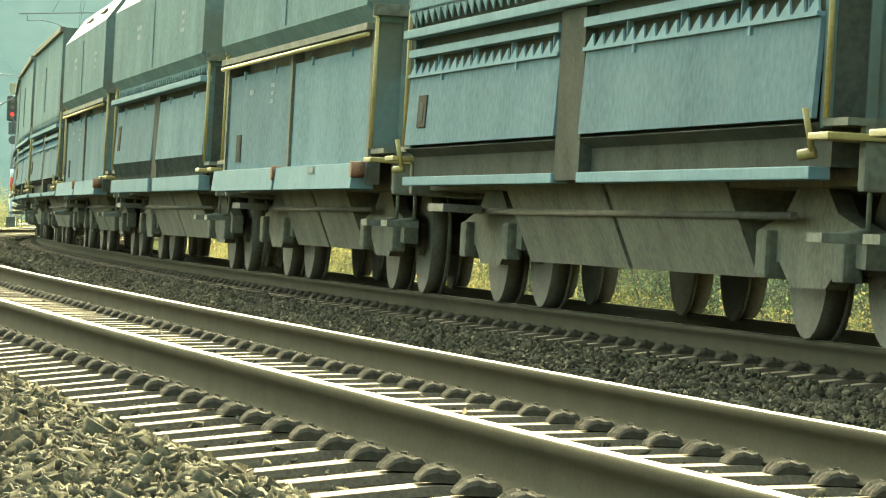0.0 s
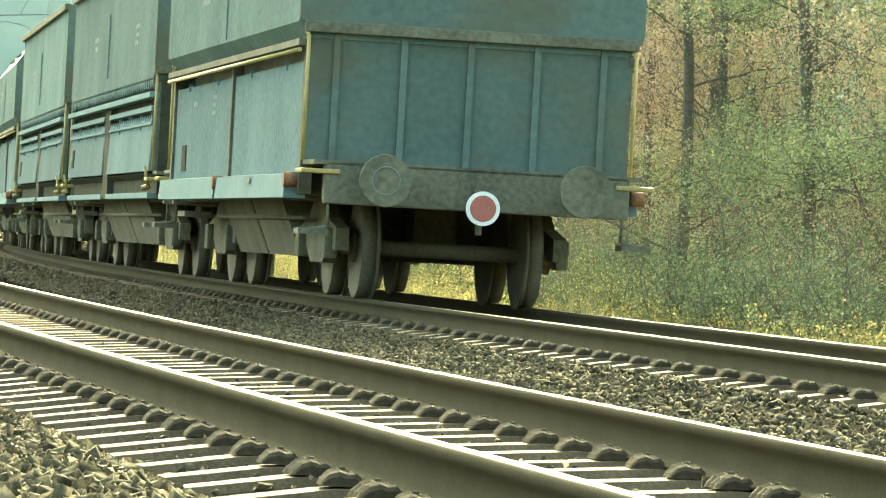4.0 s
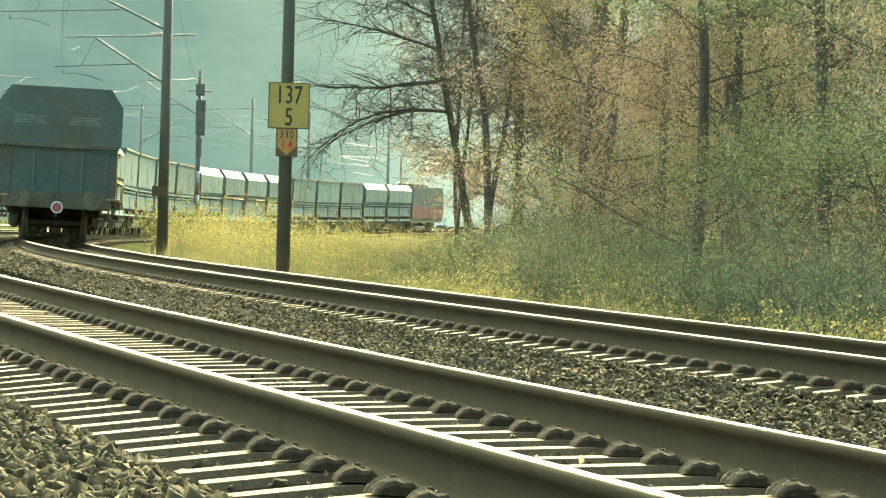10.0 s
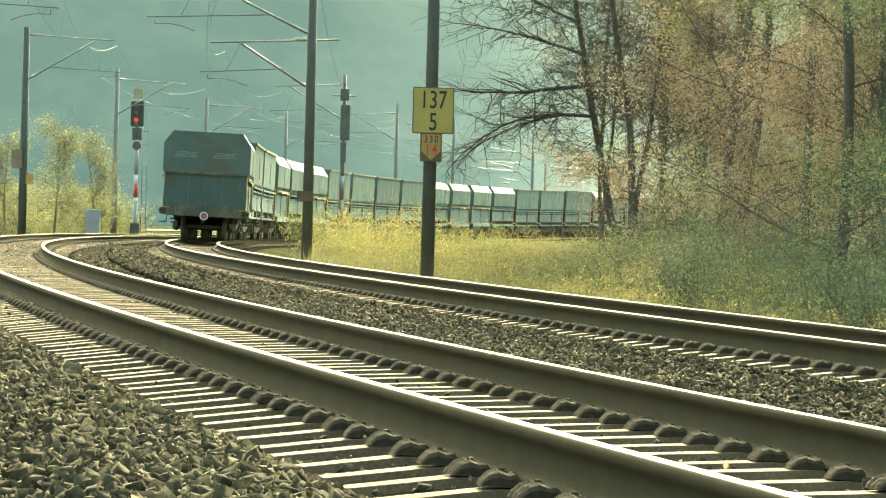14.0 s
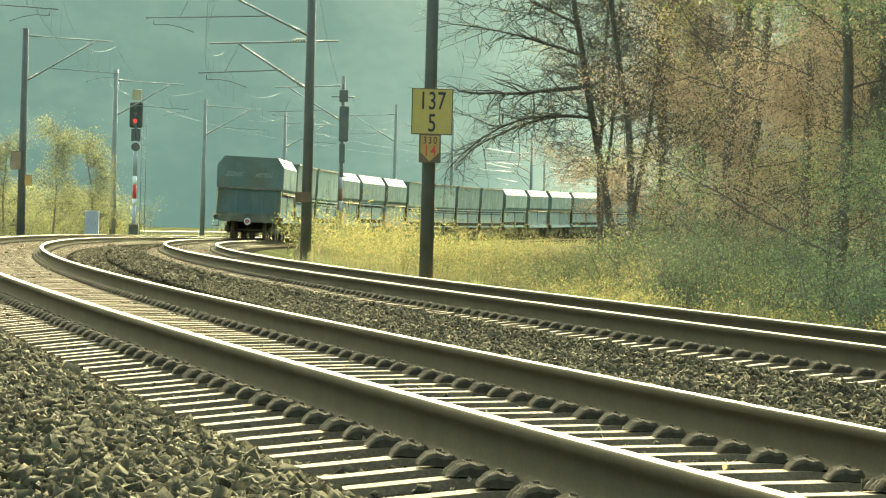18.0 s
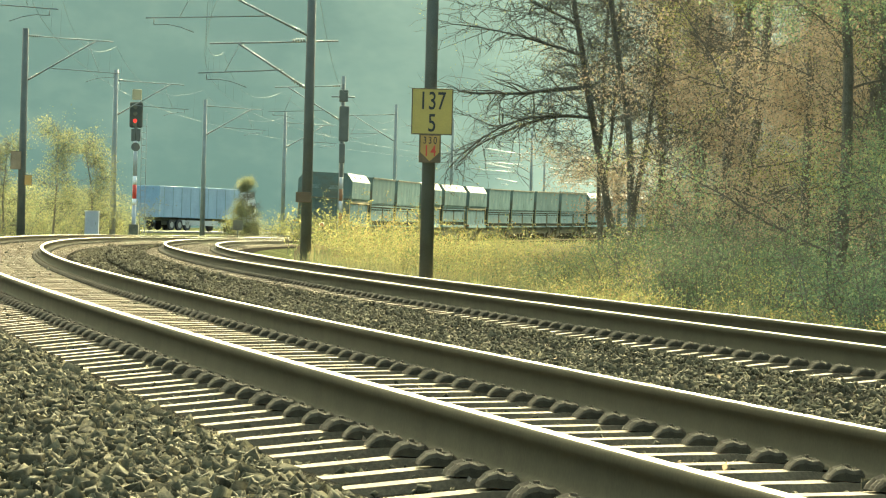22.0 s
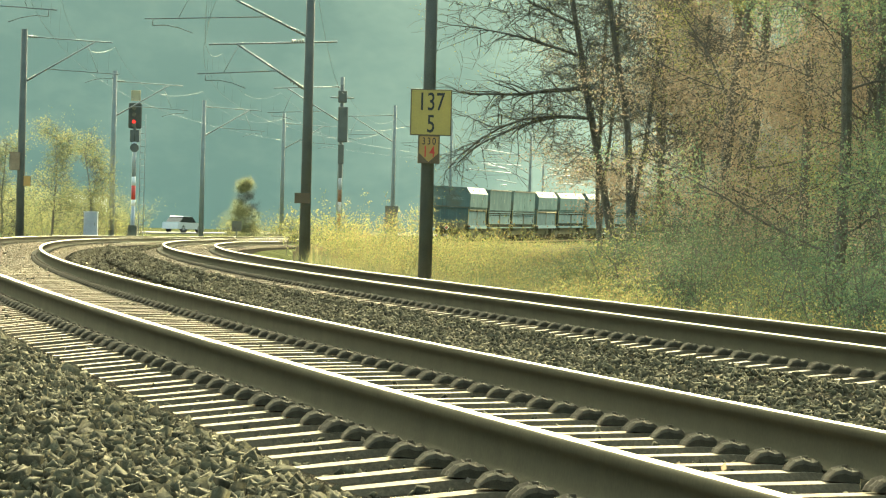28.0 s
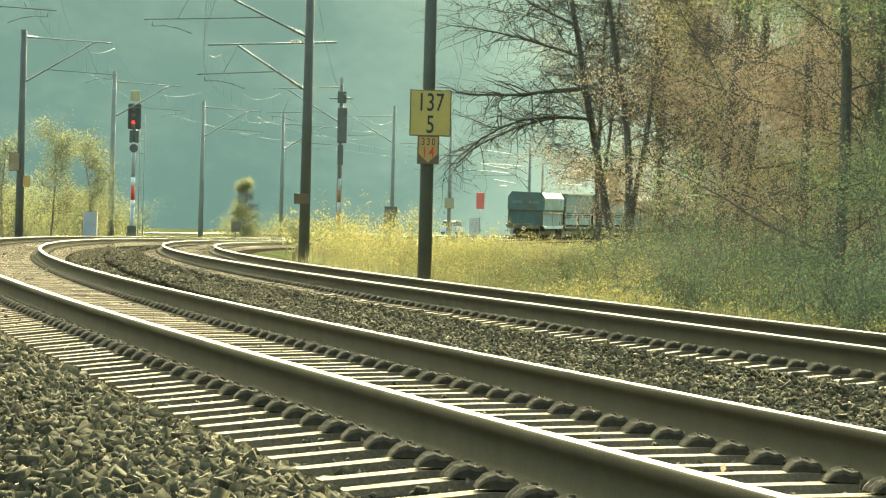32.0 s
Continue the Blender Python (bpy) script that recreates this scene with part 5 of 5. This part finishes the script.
        tube(bm, (0, sy * (head + reach), 1.0), (0, sy * (head + reach + 0.04), 0.62), 0.03, n=8)
        part("coupling", bm, M_COAL, top)
        for sx in (1, -1):
            part("corner_step", bx(*sorted((sx * 1.22, sx * 1.56)), *sorted((sy * (head - 0.4), sy * (head + 0.02))), 1.08, 1.12, bevel=0.01), M_WYELLOW, top, "worn yellow corner step")
            bm = bmesh.new()
            tube(bm, (sx * 1.3, sy * (head - 0.05), 1.0), (sx * 1.3, sy * (head - 0.05), 0.62), 0.014, n=6)
            tube(bm, (sx * 1.3, sy * (head - 0.05), 0.62), (sx * 1.5, sy * (head - 0.05), 0.58), 0.02, n=6)
            box(bm, *sorted((sx * 1.3, sx * 1.56)), *sorted((sy * (head - 0.3), sy * (head + 0.02))), 0.55, 0.6)
            part("stirrup", bm, M_COAL, top)
            bm = bmesh.new()
            pts = [(sx * 1.47, sy * (L + 0.12), 1.2), (sx * 1.47, sy * (L + 0.12), 2.3), (sx * 1.47, sy * (L - 0.1), 2.34)]
            for a, b in zip(pts, pts[1:]):
                tube(bm, a, b, 0.017, n=6)
            part("handrail", bm, M_WYELLOW, top, "yellow painted handrail")
    # lower body: doors between the waist and the sill, two on each side
    for sx in (1, -1):
        if kind == "a":
            spans = ((-L + 0.15, -0.08), (0.08, L - 0.15))
            for k, (y0, y1) in enumerate(spans):
                door(top, sx, y0, y1, 1.07, 2.08, 1.44, 1.44, k == 1)
                bm = bmesh.new()
                prism(bm, [(sx * 1.4, 1.1), (sx * 1.58, 1.07), (sx * 1.6, 0.86), (sx * 1.4, 0.86)], y0 - 0.05 + (0.05 if k else 0), y1, axis="y")
                part("ledge", bm, M_BLUE2, top, "light blue projecting bottom ledge")
            part("waist_pipe", tb((sx * 1.53, -L, 2.17), (sx * 1.53, L, 2.17), 0.02, n=6), M_WYELLOW, top, "thin yellow-brown waist pipe")
            part("waist_angle", bx(*sorted((sx * 1.44, sx * 1.54)), -L, L, 2.21, 2.27), M_COAL, top, "dark waist angle")
            for y in (0.0, -L + 0.1, L - 0.1):
                part("post", bx(*sorted((sx * 1.36, sx * 1.47)), y - 0.07, y + 0.07, 0.9, 2.3), M_COAL, top)
            for y in (-0.02, -L - 0.02):
                bm = bmesh.new()
                tube(bm, (sx * 1.5, y, 1.02), (sx * 1.62, y, 1.02), 0.07, n=12)
                part("door_cylinder", bm, M_RUSTY, top, "rusty door latch roller")
        elif kind == "b":
            for k, (y0, y1) in enumerate(((-L + 0.08, -0.43), (0.43, L - 0.08))):
                door(top, sx, y0, y1, 1.2, 1.74, 1.5, 1.475, k == 1)
                # lip and serrated edge: the sunlit door edge is put into their paler colour
                part("door_lip", bx(*sorted((sx * 1.44, sx * 1.5)), y0, y1, 1.74, 1.765), M_BLUE2, top, "sunlit pale door lip")
                part("door_rail", bx(*sorted((sx * 1.4, sx * 1.5)), y0, y1, 1.9, 1.96), M_BLUE2, top, "pale blue door rail")
                bm = bmesh.new()
                prism(bm, [(sx * 1.5, 1.17), (sx * 1.12, 0.95), (sx * 1.08, 0.97), (sx * 1.4, 1.2)], y0, y1, axis="y")
                part("chute_plate", bm, M_GUSSET, top, "grimy chute plate with shade in its colour")
                part("sill_strip", bx(*sorted((sx * 1.38, sx * 1.5)), y0, y1, 0.88, 0.95, bevel=0.008), M_BLUE2, top, "pale blue sill strip")
                saw(top, sx, y0, y1, 1.76, 1.478, 20, 0.09, M_BLUE2, "pale serrated upper edge of the door")
                for i in range(4):
                    y = y0 + (y1 - y0) * (i + 0.2) / 4
                    part("rail_strut", bx(*sorted((sx * 1.43, sx * 1.47)), y - 0.012, y + 0.012, 1.7, 1.96), M_BLUE2, top)
            part("waist_rail", bx(*sorted((sx * 1.42, sx * 1.54)), -L, L, 2.05, 2.12, bevel=0.008), M_BLUE2, top, "pale blue waist rail")
            saw(top, sx, -L, L, 2.265, 1.488, 46, -0.11, M_BLUE, "serrated lower edge of the upper side")
            # solid backing; its dark colour stands in for shade behind the rails
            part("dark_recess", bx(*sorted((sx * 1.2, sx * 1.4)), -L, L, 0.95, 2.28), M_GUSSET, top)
            part("middle_post", bx(*sorted((sx * 1.38, sx * 1.482)), -0.42, 0.42, 0.9, 2.04), M_GUSSET, top, "grimy olive middle post")
            for y in (-L + 0.02, L - 0.02):
                bm = bmesh.new()
                tube(bm, (sx * 1.5, y, 1.02), (sx * 1.55, y, 1.25), 0.018, n=8)
                tube(bm, (sx * 1.48, y, 1.02), (sx * 1.56, y + 0.05, 1.0), 0.03, n=8)
                part("latch_lever", bm, M_WYELLOW, top, "worn cream latch lever")
        else:
            for k, (y0, y1) in enumerate(((-L + 0.1, -0.36), (0.36, L - 0.1))):
                door(top, sx, y0, y1, 1.28, 2.0, 1.48, 1.45, k == 1)
                teeth(top, sx, y0, y1, 1.28, 1.42, 22, 0.22, "row of skirt gusset plates below the door")
                part("skirt_strip", bx(*sorted((sx * 1.36, sx * 1.5)), y0, y1, 0.88, 1.05, bevel=0.01), M_BLUE2, top, "pale blue skirt strip")
            part("waist_rail", bx(*sorted((sx * 1.42, sx * 1.55)), -L, L, 2.1, 2.17, bevel=0.008), M_BLUE2, top, "pale blue waist rail")
            saw(top, sx, -L, L, 2.29, 1.44, 46, -0.1, M_BLUE, "serrated lower edge of the upper side")
            # backing block, coloured dark for the shade above the skirt
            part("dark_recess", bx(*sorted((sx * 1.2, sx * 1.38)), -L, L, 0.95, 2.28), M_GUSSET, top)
            part("middle_post", bx(*sorted((sx * 1.37, sx * 1.46)), -0.35, 0.35, 0.9, 2.09), M_GUSSET, top, "grimy olive middle post")
    # faded lettering, too worn to read
    for sx in (1, -1):
        for k, (y, z, w, h) in enumerate(((-L * 0.62, 2.95, 0.5, 0.05), (-L * 0.62, 2.85, 0.42, 0.05), (-L * 0.6, 2.75, 0.46, 0.05), (L * 0.35, 3.0, 0.7, 0.06), (L * 0.35, 2.88, 0.55, 0.06))):
            x = 1.551 if sloped else 1.501
            part("lettering_bar", bx(*sorted((sx * x, sx * (x + 0.003))), y - w / 2, y + w / 2, z, z + h), M_FADED, top, "faded white lettering")
        if kind == "a":
            for k, (y, z, w, h) in enumerate(((L * 0.30, 1.9, 0.35, 0.04), (L * 0.30, 1.82, 0.3, 0.04), (L * 0.31, 1.74, 0.34, 0.04), (L * 0.62, 1.86, 0.4, 0.05), (-L * 0.5, 1.0, 0.4, 0.06))):
                x = 1.441 if z > 1.05 else 1.598
                part("lettering_bar", bx(*sorted((sx * x, sx * (x + 0.003))), y - w / 2, y + w / 2, z, z + h), M_FADED, top, "faded white lettering")
    if sloped:
        for sy in (1, -1):
            for x in (-0.75, 0.62):
                for i in range(4):
                    part("lettering_bar", bx(x - 0.42 + 0.03 * i, x + 0.42 - 0.05 * (i % 3), *sorted((sy * (L + 0.051), sy * (L + 0.054))), 2.92 + 0.055 * i, 2.945 + 0.055 * i), M_FADED, top, "faded yellowish lettering")
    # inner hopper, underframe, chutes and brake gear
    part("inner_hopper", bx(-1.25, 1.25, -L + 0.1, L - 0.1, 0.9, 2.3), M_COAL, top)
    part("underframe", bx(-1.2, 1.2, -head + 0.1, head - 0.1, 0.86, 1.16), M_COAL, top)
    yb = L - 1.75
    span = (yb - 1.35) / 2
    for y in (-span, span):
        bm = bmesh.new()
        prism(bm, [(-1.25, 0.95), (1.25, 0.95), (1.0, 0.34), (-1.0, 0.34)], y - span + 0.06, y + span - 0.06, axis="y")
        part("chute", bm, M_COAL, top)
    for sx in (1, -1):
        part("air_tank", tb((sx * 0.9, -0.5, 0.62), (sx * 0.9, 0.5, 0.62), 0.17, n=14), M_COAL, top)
        part("brake_rod", tb((sx * 1.15, -yb, 0.7), (sx * 1.15, yb, 0.7), 0.025, n=6), M_WHEEL, top)
        part("sill_step", bx(*sorted((sx * 1.2, sx * 1.5)), yb - 0.35, yb + 0.35, 0.68, 0.74), M_WHEEL, top)
    for y in (-yb, yb):
        bogie(top, y, None)
    top["half"] = L
    return top


M_SKIRT = mat("loco_faded_red", (0.18, 0.11, 0.1), 0.9, 0, 0.2, 1, 8, 0.05, spec=0.05)


def loco(col, label, name, red):
    top = empty(name)
    tagged(top, label, "locomotive", "train locomotives")
    L = 8.6
    bm = bmesh.new()
    prism(bm, [(-L, 1.1), (L, 1.1), (L, 2.2), (L - 0.5, 3.3), (L - 0.9, 3.75), (-L + 0.9, 3.75), (-L + 0.5, 3.3), (-L, 2.2)], -1.5, 1.5)
    part("body", bm, col, top)
    part("skirt_band", bx(-1.515, 1.515, -L + 0.02, L - 0.02, 1.12, 2.15), M_SKIRT, top, "faded red lower side")
    part("frame", bx(-1.4, 1.4, -L - 0.1, L + 0.1, 0.75, 1.1), M_COAL, top)
    for sx in (1, -1):
        for y in (-5.2, -2.6, 0, 2.6, 5.2):
            part("side_window", bx(*sorted((sx * 1.49, sx * 1.52)), y - 0.45, y + 0.45, 2.5, 3.0, bevel=0.005), M_BLACK, top, "dark side window")
        for sy in (1, -1):
            part("cab_window", bx(*sorted((sx * 0.15, sx * 1.2)), *sorted((sy * (L - 0.42), sy * (L - 0.25))), 2.45, 3.1), M_BLACK, top, "dark cab window")
            part("buffer", tb((sx * 0.875, sy * L, 1.05), (sx * 0.875, sy * (L + 0.5), 1.05), 0.2, n=12), M_COAL, top)
    for y in (-5.4, 5.4):
        p = part("pantograph", tb((-0.9, y, 4.45), (0.9, y, 4.45), 0.03, n=6), M_ARM, top)
        for sx in (1, -1):
            part("pantograph_arm", tb((sx * 0.5, y - 0.9, 3.8), (sx * 0.35, y + 0.6, 4.15), 0.03, n=6), M_ARM, p)
            part("pantograph_arm", tb((sx * 0.35, y + 0.6, 4.15), (sx * 0.45, y, 4.45), 0.025, n=6), M_ARM, p)
        for x in (-0.6, 0.6):
            part("roof_insulator", tb((x, y - 0.9, 3.75), (x, y - 0.9, 3.95), 0.07, n=8), M_MAST, top)
        bogie(top, y, None)
    for y in (-2.5, 0, 2.5):
        part("roof_box", bx(-0.7, 0.7, y - 0.8, y + 0.8, 3.75, 4.0, bevel=0.03), M_COAL, top)
    return top


def run(t):
    """Distance of the train's tail wall along the line."""
    if t <= 3:
        return 9.35 + 12.22 * (t - 3)
    if t >= 8:
        return 73.15 + 12.745 * (t - 8) - 0.03 * max(0.0, t - 20) ** 2
    f = (t - 3) / 5
    h = (1 - f) ** 2
    return (1 + 2 * f) * h * 9.35 + f * h * 5 * 12.22 + f * f * (3 - 2 * f) * 73.15 + f * f * (f - 1) * 5 * 12.745


TRAIN = []
ORDER = "abbaca" + "bbbb" + "caac" + "bbb" + "cc"


def build_train():
    first = {"a": wagon("a", "teal-blue hopper wagon with smooth side doors and a bottom ledge"),
             "b": wagon("b", "teal-blue open-topped hopper wagon with gusseted side rails"),
             "c": wagon("c", "teal-blue hopper wagon with pale roof edges and a gusseted skirt")}
    used = set()
    s = -1.25
    for k, kind in enumerate(ORDER):
        half = 6.8 if kind == "a" else 7.685
        if kind not in used:
            ob = first[kind]
            used.add(kind)
        else:
            ob = copy_thing(first[kind], pose(0, 0, 0))
        TRAIN.append((ob, s + half))
        s += 2 * half
    tail = TRAIN[0][0]
    tail["label"] = "last teal-blue hopper wagon with a red and white tail disc"
    d = part("tail_disc", tb((0.02, -6.53, 0.85), (0.02, -6.55, 0.85), 0.15, n=28), M_WHITE, tail, "white-rimmed red tail disc")
    part("red_centre", tb((0.02, -6.551, 0.85), (0.02, -6.556, 0.85), 0.115, n=28), M_DULLRED, d)
    bm = bmesh.new()
    rows = []
    for i in range(28):
        c, d2 = math.cos(i * math.pi / 14), math.sin(i * math.pi / 14)
        rows.append([bm.verts.new((-0.875 + r * c, y, 1.04 + r * d2)) for r, y in ((0.114, -6.782), (0.12, -6.79), (0.126, -6.782))])
    for a, b in zip(rows, rows[1:] + rows[:1]):
        for k in range(2):
            bm.faces.new((a[k], a[k + 1], b[k + 1], b[k]))
    part("buffer_ring", bm, M_FADED, tail, "worn pale ring scuffed on the buffer face")
    ob = loco(mat("loco_grey_blue", (0.1, 0.135, 0.135), 0.9, 0, 0.2, 1, 8, 0.05, spec=0.05), "grey-blue electric locomotive with a faded red skirt", "electric_locomotive", True)
    TRAIN.append((ob, s + 9.2))


build_train()


# ---------------------------------------------------------------- the road beyond the line, and what drives on it
ROAD = [(-270.0, 7.0), (-20.0, 440.0), (-7.3, 462.0), (4.0, 515.0), (11.5, 570.0), (18.0, 650.0), (24.0, 760.0), (30.0, 1020.0)]


def on_road(u, lane):
    """The pose on the road u metres past its bend, lane metres to the right of the middle; y along it."""
    u += 500.0
    for (x0, y0), (x1, y1) in zip(ROAD, ROAD[1:]):
        ln = math.hypot(x1 - x0, y1 - y0)
        if u <= ln or (x1, y1) == ROAD[-1]:
            break
        u -= ln
    f = u / ln
    a = math.atan2(x1 - x0, y1 - y0)
    x, y = x0 + (x1 - x0) * f + lane * math.cos(a), y0 + (y1 - y0) * f - lane * math.sin(a)
    return pose(x, y, ground_at(x, y) + 0.1, 0, 0, -math.degrees(a))


def build_road():
    bm = bmesh.new()
    prev = None
    for i in range(105):
        u = -499 + 10 * i
        row = [bm.verts.new(on_road(u, w) @ Vector((0, 0, dz))) for w, dz in ((-3.6, -0.3), (-3.4, 0.0), (3.4, 0.0), (3.6, -0.3))]
        if prev:
            for k in range(3):
                bm.faces.new((prev[k], prev[k + 1], row[k + 1], row[k]))
        prev = row
    bmesh.ops.recalc_face_normals(bm, faces=bm.faces)
    tagged(mesh_ob("road", bm, M_ASPHALT), "grey asphalt country road beyond the railway", "road", kind="structure")


def wheels(top, places, half, r):
    for y in places:
        for sx in (1, -1):
            bm = bmesh.new()
            tube(bm, (sx * (half - 0.24), y, r), (sx * half, y, r), r, n=18)
            w = part("wheel", bm, M_TYRE, top)
            part("rim", tb((sx * half, y, r), (sx * (half + 0.01), y, r), r * 0.55, n=14), M_ARM, w)


def truck():
    """A tractor with a curtain-sided trailer; y forward, the front bumper at 0."""
    top = empty("articulated_truck")
    tagged(top, "long truck with a blue tarpaulin trailer and pale cab", "truck")
    part("trailer_box", bx(-1.27, 1.27, -16.3, -2.9, 1.15, 3.95, bevel=0.03), M_TARP, top, "blue tarpaulin trailer body")
    part("trailer_frame", bx(-0.5, 0.5, -16.2, -2.9, 0.85, 1.14), M_COAL, top)
    part("underrun_guard", bx(-1.25, 1.25, -12.5, -6.5, 0.5, 0.95), M_CAB, top)
    bm = bmesh.new()
    prism(bm, [(-2.3, 0.5), (-0.05, 0.5), (0.0, 1.6), (-0.2, 2.9), (-0.7, 3.6), (-2.3, 3.7)], -1.22, 1.22)
    cab = part("cab", bm, M_PALE, top, "pale driver's cab")
    part("windscreen", bx(-1.1, 1.1, -0.16, 0.02, 1.75, 2.6), M_GLASS, cab)
    for sx in (1, -1):
        part("side_window", bx(*sorted((sx * 1.215, sx * 1.235)), -1.2, -0.4, 1.8, 2.5), M_GLASS, cab)
    for i in range(9):
        for sx in (1, -1):
            part("curtain_strap", bx(*sorted((sx * 1.27, sx * 1.285)), -15.6 + 1.45 * i, -15.53 + 1.45 * i, 1.2, 3.85), M_BLUE2, top)
    wheels(top, (-1.4, -4.3, -11.6, -12.9, -14.2), 1.25, 0.5)
    return top


def van():
    top = empty("box_van")
    tagged(top, "white delivery van with a high box body", "van")
    part("box", bx(-1.0, 1.0, -5.0, -1.5, 0.6, 3.2, bevel=0.04), M_WHITE, top, "white box body")
    bm = bmesh.new()
    prism(bm, [(-1.55, 0.4), (0.0, 0.4), (0.02, 1.05), (-0.5, 1.3), (-1.0, 2.15), (-1.55, 2.2)], -0.95, 0.95)
    cab = part("cab", bm, M_WHITE, top)
    part("windscreen", bx(-0.8, 0.8, -0.8, -0.45, 1.35, 1.95), M_GLASS, cab)
    wheels(top, (-0.8, -4.1), 0.95, 0.35)
    return top


def car():
    top = empty("passenger_car")
    tagged(top, "pale grey passenger car", "car", "cars on the road")
    bm = bmesh.new()
    prism(bm, [(-4.3, 0.3), (0.0, 0.3), (0.0, 0.65), (-0.9, 0.88), (-4.2, 0.92)], -0.87, 0.87)
    part("body", bm, M_PALE, top)
    bm = bmesh.new()
    prism(bm, [(-3.9, 0.92), (-1.1, 0.88), (-1.8, 1.4), (-3.2, 1.42)], -0.76, 0.76)
    part("glasshouse", bm, M_GLASS, top, "dark window band")
    bm = bmesh.new()
    prism(bm, [(-3.3, 1.42), (-1.75, 1.4), (-1.9, 1.46), (-3.15, 1.48)], -0.72, 0.72)
    part("roof", bm, M_PALE, top)
    wheels(top, (-0.8, -3.4), 0.87, 0.32)
    return top


build_road()
lorry, box_van, first_car = truck(), van(), car()
# each vehicle: a known time, its place then, its speed and lane
TRAFFIC = [(lorry, 22.0, 0.0, 12.7, 1.7), (box_van, 27.6, -16.0, -20.0, -1.7), (first_car, 19.0, -7.3, 16.8, 1.7), (copy_thing(first_car, pose(0, 0, 0)), 28.0, -8.1, 16.8, 1.7)]


def motions():
    times = [0.5 * i for i in range(65)]
    for ob, ahead in TRAIN:
        rows = []
        for t in times:
            a, b = spot(run(t) + ahead - 4, 0, 0, 2), spot(run(t) + ahead + 4, 0, 0, 2)
            m = seat(run(t) + ahead, 0, 0, 2)
            m.translation = (a + b) / 2
            rows.append((t, m))
        walk(ob, rows)
    for ob, t0, u0, v, lane in TRAFFIC:
        rows = []
        for t in times:
            m = on_road(u0 + v * (t - t0), lane)
            rows.append((t, m @ pose(0, 0, 0, 0, 0, 180) if v < 0 else m))
        walk(ob, rows)


motions()
